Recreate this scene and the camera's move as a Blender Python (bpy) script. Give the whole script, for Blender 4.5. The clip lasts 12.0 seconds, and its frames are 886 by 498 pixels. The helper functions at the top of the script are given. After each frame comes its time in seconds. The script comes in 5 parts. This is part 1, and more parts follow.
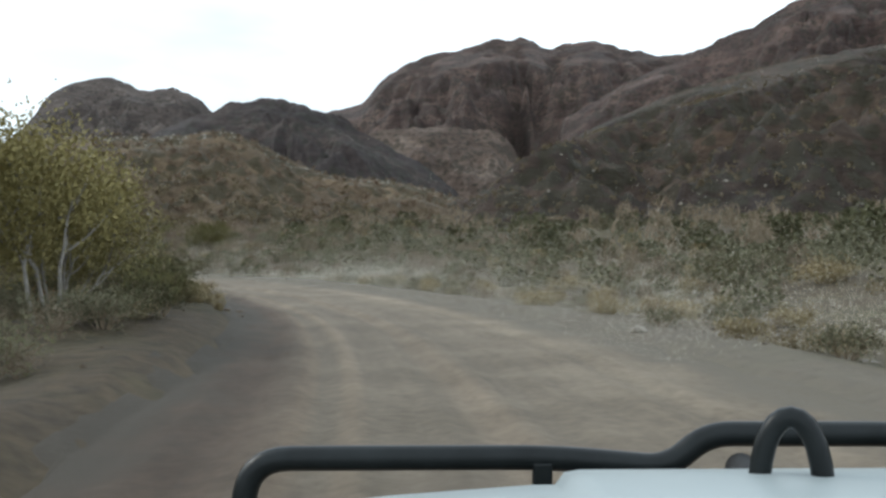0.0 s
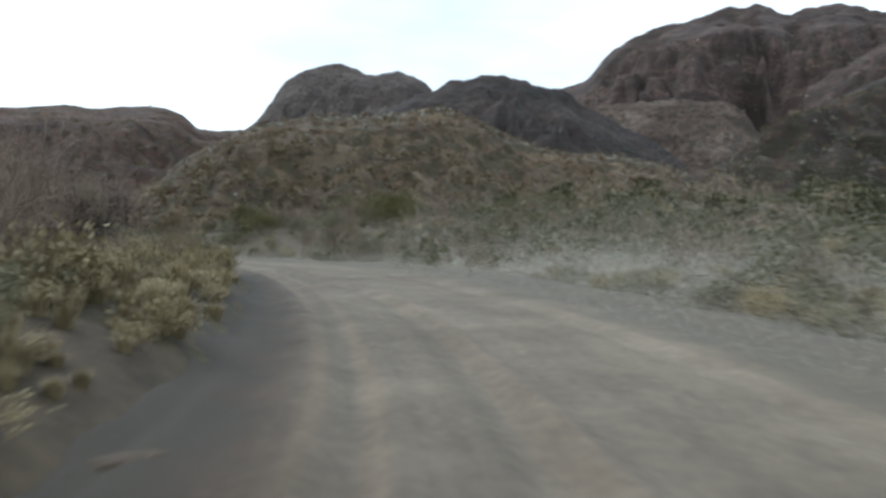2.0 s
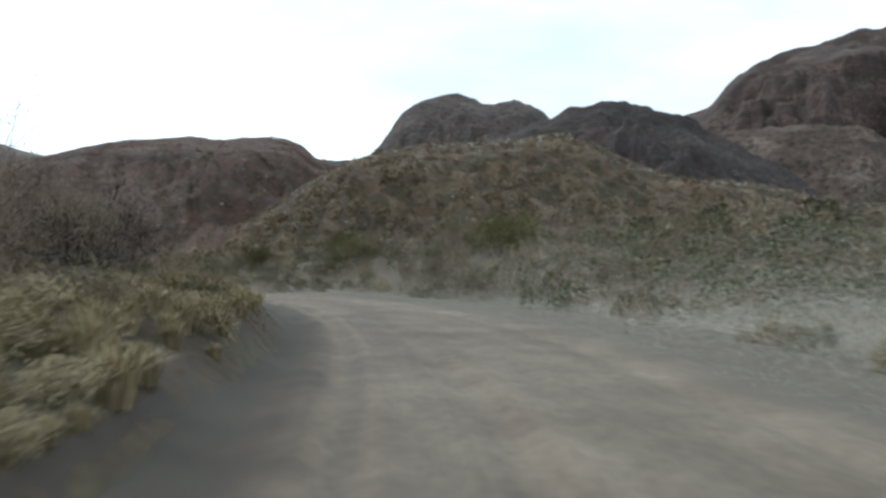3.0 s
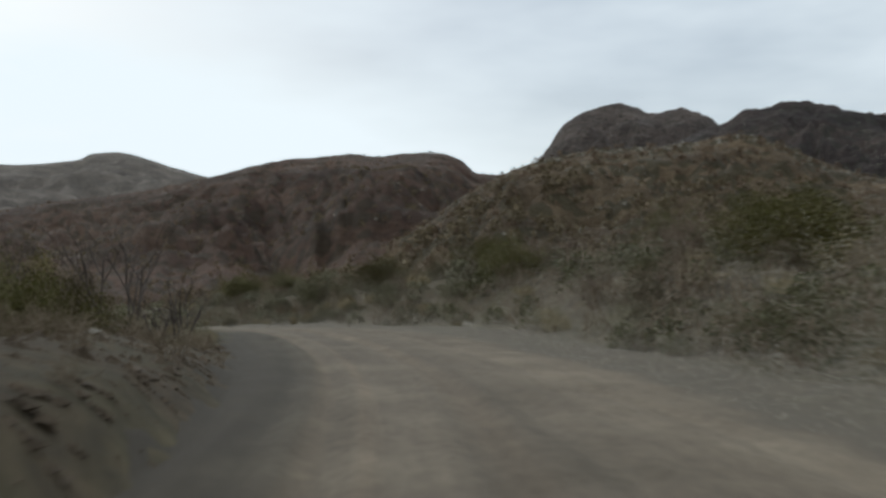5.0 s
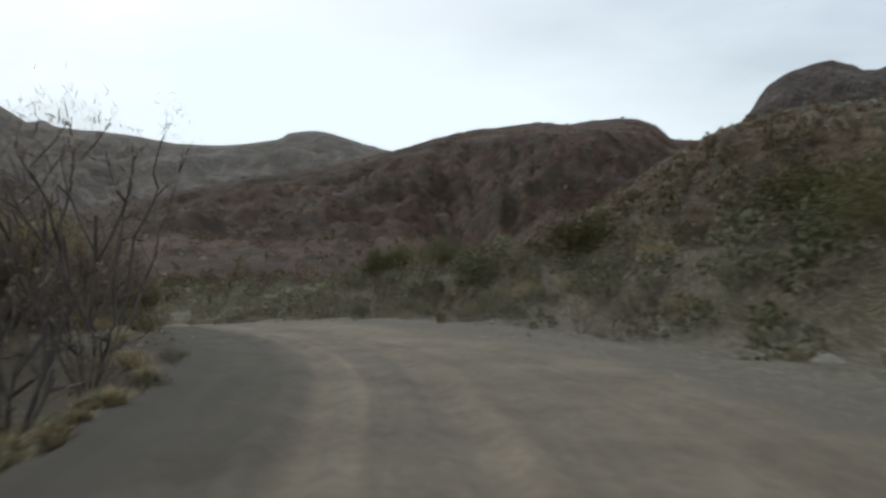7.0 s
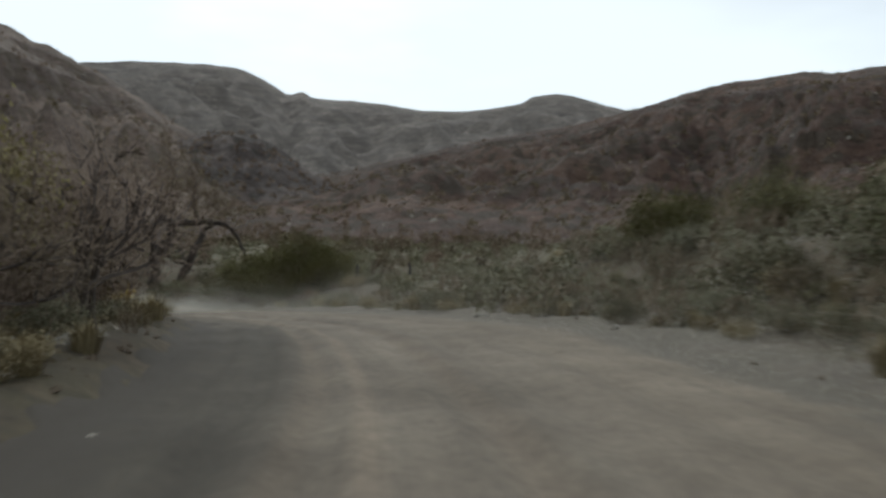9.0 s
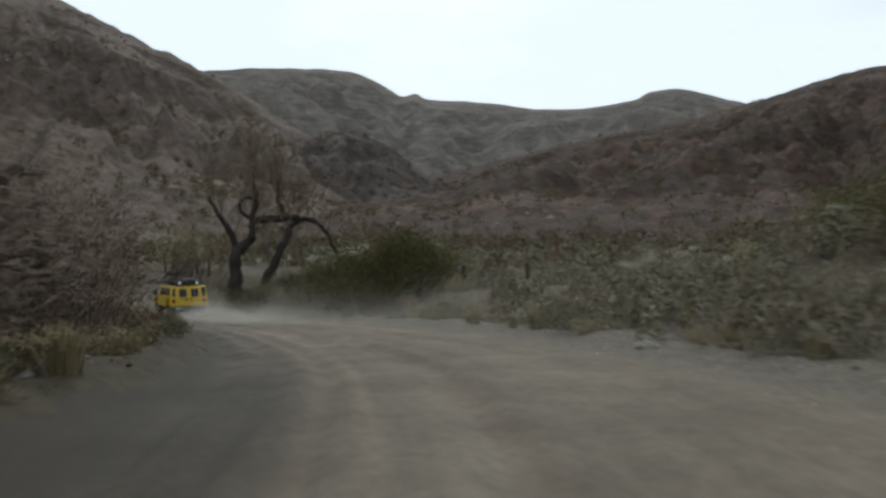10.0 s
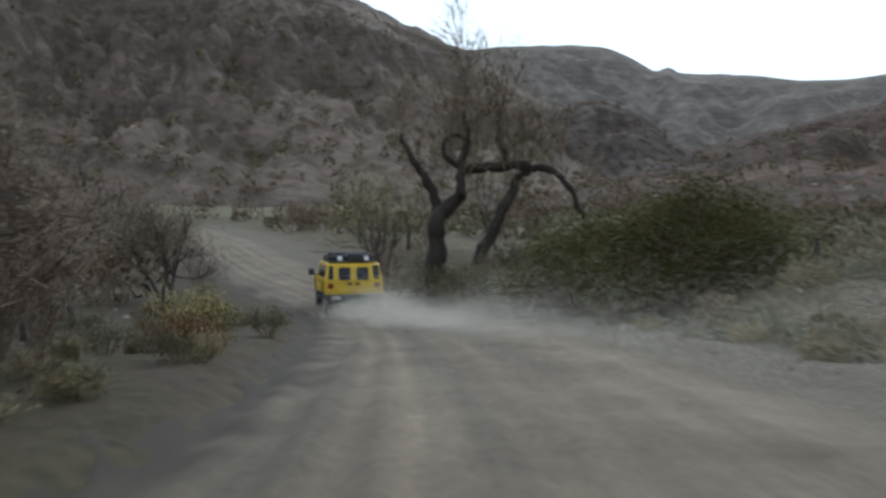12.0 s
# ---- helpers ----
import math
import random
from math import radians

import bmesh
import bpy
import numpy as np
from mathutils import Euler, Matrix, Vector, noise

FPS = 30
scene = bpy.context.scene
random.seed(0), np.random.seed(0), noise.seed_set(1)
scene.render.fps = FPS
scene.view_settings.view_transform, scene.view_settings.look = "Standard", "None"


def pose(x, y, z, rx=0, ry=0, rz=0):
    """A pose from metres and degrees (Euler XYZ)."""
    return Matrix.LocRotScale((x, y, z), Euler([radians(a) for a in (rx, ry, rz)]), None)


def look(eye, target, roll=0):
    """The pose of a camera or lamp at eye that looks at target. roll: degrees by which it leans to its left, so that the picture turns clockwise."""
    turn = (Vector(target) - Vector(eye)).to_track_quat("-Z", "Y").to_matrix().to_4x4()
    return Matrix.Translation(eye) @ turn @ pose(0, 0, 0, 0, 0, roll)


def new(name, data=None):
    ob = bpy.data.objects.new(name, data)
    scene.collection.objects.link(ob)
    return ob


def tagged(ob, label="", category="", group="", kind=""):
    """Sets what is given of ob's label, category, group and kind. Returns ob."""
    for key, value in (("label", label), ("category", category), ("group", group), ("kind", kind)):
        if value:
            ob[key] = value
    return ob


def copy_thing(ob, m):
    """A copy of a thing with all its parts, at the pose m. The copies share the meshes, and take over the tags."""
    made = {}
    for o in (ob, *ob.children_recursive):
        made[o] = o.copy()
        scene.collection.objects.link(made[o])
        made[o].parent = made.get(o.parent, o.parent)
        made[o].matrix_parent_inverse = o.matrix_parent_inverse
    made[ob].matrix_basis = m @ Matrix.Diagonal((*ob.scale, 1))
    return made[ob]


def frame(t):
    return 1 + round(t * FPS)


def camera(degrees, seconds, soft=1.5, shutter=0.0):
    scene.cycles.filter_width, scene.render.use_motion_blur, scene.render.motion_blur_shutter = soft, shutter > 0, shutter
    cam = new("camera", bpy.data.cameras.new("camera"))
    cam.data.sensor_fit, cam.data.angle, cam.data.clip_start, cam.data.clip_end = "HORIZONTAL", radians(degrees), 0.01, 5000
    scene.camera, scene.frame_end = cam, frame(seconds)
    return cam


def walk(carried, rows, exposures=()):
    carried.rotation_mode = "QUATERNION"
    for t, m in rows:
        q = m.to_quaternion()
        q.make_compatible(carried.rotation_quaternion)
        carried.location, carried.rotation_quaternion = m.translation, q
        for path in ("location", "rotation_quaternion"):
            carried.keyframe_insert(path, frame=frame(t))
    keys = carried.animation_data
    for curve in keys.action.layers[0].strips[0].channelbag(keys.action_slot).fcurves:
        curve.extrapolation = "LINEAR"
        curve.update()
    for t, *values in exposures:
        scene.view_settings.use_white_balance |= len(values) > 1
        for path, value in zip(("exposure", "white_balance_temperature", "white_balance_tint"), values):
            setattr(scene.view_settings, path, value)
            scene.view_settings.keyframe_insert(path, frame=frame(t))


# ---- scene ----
cam = camera(50.2, 12.0, soft=2.8, shutter=0.5)


def aim(yaw, pitch, roll):
    """Turn of a camera that looks along a heading (degrees from +x), with pitch and roll."""
    return pose(0, 0, 0, 0, 0, yaw - 90) @ pose(0, 0, 0, 90 + pitch, 0, 0) @ pose(0, 0, 0, 0, 0, roll)


DRIVE = [
    (0, pose(0.00, 0.00, 2.14) @ aim(33.12, 0.46, 0.12)),
    (0.0333, pose(0.00, 0.00, 2.14) @ aim(33.12, 0.46, 0.12)),
    (0.5, pose(4.46, 2.99, 2.11) @ aim(35.80, -1.84, 0.42)),
    (1, pose(8.74, 6.21, 2.10) @ aim(39.46, -1.89, -0.28)),
    (1.5, pose(12.82, 9.71, 2.10) @ aim(43.00, -1.25, 0.14)),
    (2, pose(16.68, 13.46, 2.09) @ aim(46.55, -0.73, 0.16)),
    (2.5, pose(20.33, 17.47, 2.15) @ aim(50.16, 0.15, 0.48)),
    (3, pose(23.76, 21.74, 2.20) @ aim(53.60, 1.03, 0.49)),
    (3.5, pose(26.98, 26.22, 2.25) @ aim(56.34, 1.27, 0.00)),
    (4, pose(30.02, 30.89, 2.27) @ aim(58.68, 1.51, 0.00)),
    (4.5, pose(32.90, 35.70, 2.28) @ aim(60.92, 1.75, 0.00)),
    (5, pose(35.60, 40.67, 2.28) @ aim(63.35, 1.99, 0.10)),
    (5.5, pose(38.08, 45.79, 2.24) @ aim(66.23, 1.88, -0.28)),
    (6, pose(40.30, 51.04, 2.25) @ aim(69.20, 0.05, -0.70)),
    (6.5, pose(42.25, 56.38, 2.23) @ aim(71.84, 0.36, 0.26)),
    (7, pose(43.93, 61.76, 2.20) @ aim(74.74, 0.38, 0.02)),
    (7.5, pose(45.31, 67.18, 2.12) @ aim(78.02, -0.16, 0.00)),
    (8, pose(46.35, 72.63, 2.02) @ aim(81.68, -0.70, 0.00)),
    (8.5, pose(47.02, 78.10, 1.86) @ aim(85.54, -1.23, 0.00)),
    (9, pose(47.33, 83.57, 1.65) @ aim(89.32, -1.77, 0.10)),
    (9.5, pose(47.29, 89.02, 1.42) @ aim(92.89, -2.27, -0.13)),
    (10, pose(46.91, 94.46, 1.17) @ aim(96.22, -1.74, -0.55)),
    (10.5, pose(46.23, 99.84, 0.96) @ aim(99.58, -2.91, -0.29)),
    (11, pose(45.22, 105.14, 0.65) @ aim(103.15, -2.38, -0.44)),
    (11.5, pose(43.88, 110.35, 0.25) @ aim(107.04, -3.69, -0.67)),
    (12, pose(42.19, 115.43, -0.16) @ aim(111.12, -2.94, -0.17)),
]
walk(cam, DRIVE, [(0, 0.42, 6250, 7), (1, 0.55, 5940, 7), (2, 0.36, 5980, 7), (3, 0.3, 6040, 7), (5, -0.40, 6520, 8), (7, -0.33, 6400, 8), (9, -0.28, 6400, 8), (10.5, -0.38, 6340, 8), (11, -0.28, 6300, 8), (11.5, -0.04, 6080, 8), (12, 0.0, 5930, 8)])

# ---- world and light: bright thin overcast, sun veiled ahead to the left of the second half of the drive ----
SUN_AZ, SUN_EL = 100.0, 34.0
world = bpy.data.worlds.new("overcast_sky")
scene.world = world
world.use_nodes = True
wn = world.node_tree.nodes
wl = world.node_tree.links
wn.clear()
w_out = wn.new("ShaderNodeOutputWorld")
w_bg = wn.new("ShaderNodeBackground")
w_bg.inputs["Strength"].default_value = 0.1
w_sky = wn.new("ShaderNodeTexSky")
w_sky.sky_type = "NISHITA"
w_sky.sun_disc = False
w_sky.sun_elevation = radians(SUN_EL)
w_sky.sun_rotation = radians(90 - SUN_AZ)
w_sky.air_density, w_sky.dust_density = 1.0, 2.0
w_co = wn.new("ShaderNodeTexCoord")
w_map = wn.new("ShaderNodeMapping")
w_map.inputs["Scale"].default_value = (1.0, 1.0, 3.2)
w_map.inputs["Location"].default_value = (0.35, 0.2, 0.1)
w_noise = wn.new("ShaderNodeTexNoise")
w_noise.inputs["Scale"].default_value = 1.5
w_noise.inputs["Detail"].default_value = 5
w_noise.inputs["Roughness"].default_value = 0.5
w_ramp = wn.new("ShaderNodeValToRGB")
w_ramp.color_ramp.elements[0].position = 0.34
w_ramp.color_ramp.elements[0].color = (0.42, 0.42, 0.42, 1)
w_ramp.color_ramp.elements[1].position = 0.56
w_ramp.color_ramp.elements[1].color = (1, 1, 1, 1)
w_cloud = wn.new("ShaderNodeRGB")
w_cloud.outputs[0].default_value = (11.3, 12.5, 13.4, 1)
w_mix = wn.new("ShaderNodeMix")
w_mix.data_type = "RGBA"
wl.new(w_co.outputs["Generated"], w_map.inputs["Vector"])
wl.new(w_map.outputs["Vector"], w_noise.inputs["Vector"])
wl.new(w_noise.outputs["Fac"], w_ramp.inputs["Fac"])
wl.new(w_ramp.outputs["Color"], w_mix.inputs["Factor"])
wl.new(w_sky.outputs["Color"], w_mix.inputs["A"])
wl.new(w_cloud.outputs[0], w_mix.inputs["B"])
wl.new(w_mix.outputs["Result"], w_bg.inputs["Color"])
wl.new(w_bg.outputs["Background"], w_out.inputs["Surface"])

sun = new("sun", bpy.data.lights.new("sun", "SUN"))
sun.data.energy = 0.7
sun.data.angle = radians(14)
sun.data.color = (1.0, 0.95, 0.87)
sun_way = Vector((math.cos(radians(SUN_AZ)) * math.cos(radians(SUN_EL)), math.sin(radians(SUN_AZ)) * math.cos(radians(SUN_EL)), math.sin(radians(SUN_EL))))
sun.matrix_world = look(sun_way * 300, (0, 0, 0))


# ---- materials ----
def material(name, stops, scale=1.0, rough=0.9, fine=0.0, bump=0.0, bump_scale=8.0, metal=0.0, spec=0.3, coord="Object", detail=6.0, squash=(1, 1, 1)):
    """Noise-coloured surface: stops are (position, (r, g, b)); fine adds grain; bump in metres."""
    m = bpy.data.materials.new(name)
    m.use_nodes = True
    n, l = m.node_tree.nodes, m.node_tree.links
    b = n["Principled BSDF"]
    b.inputs["Roughness"].default_value = rough
    b.inputs["Metallic"].default_value = metal
    b.inputs["Specular IOR Level"].default_value = spec
    co = n.new("ShaderNodeTexCoord")
    mp = n.new("ShaderNodeMapping")
    mp.inputs["Scale"].default_value = squash
    l.new(co.outputs[coord], mp.inputs["Vector"])
    no = n.new("ShaderNodeTexNoise")
    no.inputs["Scale"].default_value = scale
    no.inputs["Detail"].default_value = detail
    no.inputs["Roughness"].default_value = 0.62
    l.new(mp.outputs["Vector"], no.inputs["Vector"])
    ra = n.new("ShaderNodeValToRGB")
    el = ra.color_ramp.elements
    while len(el) < len(stops):
        el.new(0.5)
    for e, (p, c) in zip(el, stops):
        e.position, e.color = p, (*c, 1)
    l.new(no.outputs["Fac"], ra.inputs["Fac"])
    col = ra.outputs["Color"]
    if fine:
        n2 = n.new("ShaderNodeTexNoise")
        n2.inputs["Scale"].default_value = scale * 14
        n2.inputs["Detail"].default_value = 4
        l.new(mp.outputs["Vector"], n2.inputs["Vector"])
        mr = n.new("ShaderNodeMapRange")
        mr.inputs["From Min"].default_value, mr.inputs["From Max"].default_value = 0.3, 0.7
        mr.inputs["To Min"].default_value, mr.inputs["To Max"].default_value = 1 - fine, 1 + fine
        l.new(n2.outputs["Fac"], mr.inputs["Value"])
        mx = n.new("ShaderNodeMix")
        mx.data_type, mx.blend_type = "RGBA", "MULTIPLY"
        mx.inputs["Factor"].default_value = 1.0
        l.new(col, mx.inputs["A"])
        l.new(mr.outputs["Result"], mx.inputs["B"])
        col = mx.outputs["Result"]
    l.new(col, b.inputs["Base Color"])
    if bump:
        n3 = n.new("ShaderNodeTexNoise")
        n3.inputs["Scale"].default_value = bump_scale
        n3.inputs["Detail"].default_value = 8
        n3.inputs["Roughness"].default_value = 0.65
        l.new(mp.outputs["Vector"], n3.inputs["Vector"])
        bp = n.new("ShaderNodeBump")
        bp.inputs["Distance"].default_value = bump
        bp.inputs["Strength"].default_value = 1.0
        l.new(n3.outputs["Fac"], bp.inputs["Height"])
        l.new(bp.outputs["Normal"], b.inputs["Normal"])
    return m


def rock_material(name, dark, mid, light, scrub, scrub_amount=0.45, strata=0.5):
    """Desert hillside: rock colour in patches and strata, pale scree, with scrub dots."""
    m = material(name, [(0.30, dark), (0.48, mid), (0.68, light)], scale=0.018, fine=0.30, bump=5.0, bump_scale=0.09, detail=9, squash=(1, 1, 1.6))
    n, l = m.node_tree.nodes, m.node_tree.links
    b = n["Principled BSDF"]
    base = b.inputs["Base Color"].links[0].from_socket
    co = n.new("ShaderNodeTexCoord")
    # bands of strata
    sp = n.new("ShaderNodeMapping")
    sp.inputs["Scale"].default_value = (0.004, 0.004, 0.11)
    sp.inputs["Rotation"].default_value = (0.08, -0.06, 0)
    l.new(co.outputs["Object"], sp.inputs["Vector"])
    sn = n.new("ShaderNodeTexNoise")
    sn.inputs["Scale"].default_value = 1.0
    sn.inputs["Detail"].default_value = 6
    l.new(sp.outputs["Vector"], sn.inputs["Vector"])
    sr = n.new("ShaderNodeMapRange")
    sr.inputs["From Min"].default_value, sr.inputs["From Max"].default_value = 0.35, 0.65
    sr.inputs["To Min"].default_value, sr.inputs["To Max"].default_value = 1 - strata * 0.55, 1 + strata * 0.45
    l.new(sn.outputs["Fac"], sr.inputs["Value"])
    mx = n.new("ShaderNodeMix")
    mx.data_type, mx.blend_type = "RGBA", "MULTIPLY"
    mx.inputs["Factor"].default_value = 1.0
    l.new(base, mx.inputs["A"])
    l.new(sr.outputs["Result"], mx.inputs["B"])
    # scrub
    vo = n.new("ShaderNodeTexVoronoi")
    vo.inputs["Scale"].default_value = 0.16
    vo.inputs["Randomness"].default_value = 1.0
    l.new(co.outputs["Object"], vo.inputs["Vector"])
    pn = n.new("ShaderNodeTexNoise")
    pn.inputs["Scale"].default_value = 0.03
    pn.inputs["Detail"].default_value = 5
    l.new(co.outputs["Object"], pn.inputs["Vector"])
    ad = n.new("ShaderNodeMath")
    ad.operation = "MULTIPLY_ADD"
    ad.inputs[1].default_value = 1.1
    ad.inputs[2].default_value = -0.55 + scrub_amount
    l.new(pn.outputs["Fac"], ad.inputs[0])
    lt = n.new("ShaderNodeMath")
    lt.operation = "LESS_THAN"
    l.new(vo.outputs["Distance"], lt.inputs[0])
    l.new(ad.outputs[0], lt.inputs[1])
    sf = n.new("ShaderNodeMath")
    sf.operation = "MULTIPLY"
    sf.inputs[1].default_value = 0.75
    l.new(lt.outputs[0], sf.inputs[0])
    m2 = n.new("ShaderNodeMix")
    m2.data_type = "RGBA"
    m2.inputs["B"].default_value = (*scrub, 1)
    l.new(sf.outputs[0], m2.inputs["Factor"])
    l.new(mx.outputs["Result"], m2.inputs["A"])
    l.new(m2.outputs["Result"], b.inputs["Base Color"])
    return m


def leaf_material(name, a, b_, rough=0.7, through=0.25):
    """Leaves or blades whose colour varies from clump to clump and from leaf to leaf."""
    m = bpy.data.materials.new(name)
    m.use_nodes = True
    n, l = m.node_tree.nodes, m.node_tree.links
    b = n["Principled BSDF"]
    b.inputs["Roughness"].default_value = rough
    b.inputs["Specular IOR Level"].default_value = 0.2
    ge = n.new("ShaderNodeNewGeometry")
    ob = n.new("ShaderNodeObjectInfo")
    ad = n.new("ShaderNodeMath")
    ad.operation = "MULTIPLY_ADD"
    ad.inputs[1].default_value = 0.55
    l.new(ge.outputs["Random Per Island"], ad.inputs[0])
    sc = n.new("ShaderNodeMath")
    sc.operation = "MULTIPLY"
    sc.inputs[1].default_value = 0.45
    l.new(ob.outputs["Random"], sc.inputs[0])
    l.new(sc.outputs[0], ad.inputs[2])
    mx = n.new("ShaderNodeMix")
    mx.data_type = "RGBA"
    mx.inputs["A"].default_value = (*a, 1)
    mx.inputs["B"].default_value = (*b_, 1)
    l.new(ad.outputs[0], mx.inputs["Factor"])
    l.new(mx.outputs["Result"], b.inputs["Base Color"])
    return m


def plain(name, rgb, rough=0.5, metal=0.0, spec=0.5, grime=0.15, scale=6.0):
    lo = tuple(c * (1 - grime) for c in rgb)
    hi = tuple(min(1, c * (1 + grime)) for c in rgb)
    return material(name, [(0.3, lo), (0.7, hi)], scale=scale, rough=rough, metal=metal, spec=spec)


M_GROUND = material("dry_desert_soil", [(0.28, (0.0513, 0.0387, 0.0232)), (0.46, (0.086, 0.0654, 0.0394)), (0.6, (0.0748, 0.0636, 0.0331)), (0.75, (0.14, 0.11, 0.0704))], scale=0.22, fine=0.35, bump=0.06, bump_scale=3.0, detail=10)


def soil_tones(m):
    """Darker brown tone on the bank towards the wash, multiplied into the sandy soil."""
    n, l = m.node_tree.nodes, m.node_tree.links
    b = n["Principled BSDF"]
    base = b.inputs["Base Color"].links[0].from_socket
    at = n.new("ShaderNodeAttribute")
    at.attribute_name = "bank_tone"
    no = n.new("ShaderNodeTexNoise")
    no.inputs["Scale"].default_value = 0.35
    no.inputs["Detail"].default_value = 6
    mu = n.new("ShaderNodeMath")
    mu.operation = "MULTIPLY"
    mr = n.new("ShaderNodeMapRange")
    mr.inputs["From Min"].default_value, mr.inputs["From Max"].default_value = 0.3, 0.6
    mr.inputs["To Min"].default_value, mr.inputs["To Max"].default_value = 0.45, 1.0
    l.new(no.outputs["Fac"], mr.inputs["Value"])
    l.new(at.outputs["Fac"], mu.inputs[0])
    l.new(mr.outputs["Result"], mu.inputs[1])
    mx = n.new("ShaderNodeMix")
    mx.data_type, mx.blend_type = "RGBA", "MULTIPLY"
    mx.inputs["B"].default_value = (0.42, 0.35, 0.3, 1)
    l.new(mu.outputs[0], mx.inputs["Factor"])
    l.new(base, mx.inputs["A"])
    # pale dry grass of the valley meadow
    ag = n.new("ShaderNodeAttribute")
    ag.attribute_name = "grass"
    mg = n.new("ShaderNodeMath")
    mg.operation = "MULTIPLY"
    l.new(ag.outputs["Fac"], mg.inputs[0])
    l.new(mr.outputs["Result"], mg.inputs[1])
    gx_ = n.new("ShaderNodeMix")
    gx_.data_type = "RGBA"
    gx_.inputs["B"].default_value = (0.128, 0.114, 0.068, 1)
    l.new(mg.outputs[0], gx_.inputs["Factor"])
    l.new(mx.outputs["Result"], gx_.inputs["A"])
    # gravel thrown from the road on its right verge
    av = n.new("ShaderNodeAttribute")
    av.attribute_name = "gravel"
    mv = n.new("ShaderNodeMath")
    mv.operation = "MULTIPLY"
    l.new(av.outputs["Fac"], mv.inputs[0])
    l.new(mr.outputs["Result"], mv.inputs[1])
    vx = n.new("ShaderNodeMix")
    vx.data_type = "RGBA"
    vx.inputs["B"].default_value = (0.145, 0.125, 0.1, 1)
    l.new(mv.outputs[0], vx.inputs["Factor"])
    l.new(gx_.outputs["Result"], vx.inputs["A"])
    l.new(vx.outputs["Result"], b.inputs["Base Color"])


soil_tones(M_GROUND)
M_BIG = rock_material("purple_brown_rock", (0.0315, 0.0196, 0.0166), (0.0585, 0.0363, 0.0293), (0.105, 0.0686, 0.0542), (0.0301, 0.0252, 0.0166), 0.40)
M_FLANK = rock_material("dark_brown_rock", (0.0251, 0.016, 0.0113), (0.0472, 0.0296, 0.0197), (0.0844, 0.0547, 0.0353), (0.0309, 0.027, 0.0141), 0.52)
M_DOME = rock_material("grey_dome_rock", (0.0416, 0.0317, 0.0272), (0.0739, 0.0563, 0.048), (0.12, 0.0952, 0.0801), (0.0416, 0.0352, 0.0272), 0.35)
# this ridge's cloud shadow is put into its rock colour
M_DARK = rock_material("cloud_shaded_rock", (0.024, 0.018, 0.0168), (0.0432, 0.0312, 0.0276), (0.078, 0.0576, 0.048), (0.036, 0.0324, 0.024), 0.40)
M_RED = rock_material("red_brown_rock", (0.0383, 0.0214, 0.0147), (0.066, 0.037, 0.025), (0.093, 0.057, 0.038), (0.0347, 0.0251, 0.0141), 0.46)
M_TAN = rock_material("tan_hill_soil", (0.0647, 0.0432, 0.0258), (0.106, 0.0727, 0.042), (0.176, 0.126, 0.0758), (0.0457, 0.0382, 0.0182), 0.50)
M_TERRACE = rock_material("pale_tan_ledge_rock", (0.067, 0.045, 0.0341), (0.11, 0.0765, 0.0581), (0.169, 0.128, 0.0992), (0.0473, 0.0375, 0.0259), 0.38, 0.7)
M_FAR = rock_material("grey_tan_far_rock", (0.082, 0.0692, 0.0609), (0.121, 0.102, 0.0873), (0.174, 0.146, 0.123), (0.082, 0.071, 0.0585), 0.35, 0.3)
M_LEFT = rock_material("grey_brown_cliff_rock", (0.0748, 0.054, 0.0419), (0.122, 0.089, 0.07), (0.169, 0.126, 0.0983), (0.0824, 0.0629, 0.042), 0.40)
M_ROAD = material("dusty_gravel_road", [(0.3, (0.108, 0.0862, 0.0612)), (0.5, (0.142, 0.114, 0.0833)), (0.72, (0.187, 0.153, 0.112))], scale=0.5, fine=0.16, bump=0.02, bump_scale=14.0, detail=10)
M_RUBBLE = material("brown_rubble", [(0.3, (0.0489, 0.035, 0.0229)), (0.7, (0.125, 0.093, 0.0631))], scale=2.0, fine=0.3, bump=0.02, bump_scale=9.0)
M_STONE = material("pale_limestone", [(0.3, (0.166, 0.145, 0.117)), (0.7, (0.331, 0.3, 0.248))], scale=3.0, fine=0.2, bump=0.02, bump_scale=9.0)
M_BARK = material("dark_furrowed_bark", [(0.3, (0.0195, 0.0149, 0.0117)), (0.7, (0.0488, 0.0377, 0.0299))], scale=4.0, fine=0.35, bump=0.03, bump_scale=12.0, squash=(1, 1, 0.3))
M_STEMBARK = material("grey_brown_stem_bark", [(0.3, (0.055, 0.043, 0.036)), (0.7, (0.12, 0.098, 0.084))], scale=4.0, fine=0.3, squash=(1, 1, 0.3))
M_PALEBARK = material("pale_grey_bark", [(0.3, (0.14, 0.125, 0.105)), (0.7, (0.27, 0.245, 0.215))], scale=3.0, fine=0.25, bump=0.01, bump_scale=15.0)
M_TWIG = leaf_material("grey_brown_twigs", (0.118, 0.0876, 0.059), (0.257, 0.199, 0.137))
M_PINKTWIG = leaf_material("reddish_bare_twigs", (0.124, 0.089, 0.0655), (0.252, 0.184, 0.137))
M_SAGE = leaf_material("grey_green_sage_leaves", (0.0887, 0.0853, 0.0504), (0.201, 0.184, 0.114))
M_PALESAGE = leaf_material("dusty_pale_sage_leaves", (0.108, 0.101, 0.0625), (0.217, 0.195, 0.124))
M_MEADOW = leaf_material("dry_olive_meadow_grass", (0.118, 0.107, 0.0611), (0.204, 0.181, 0.106))
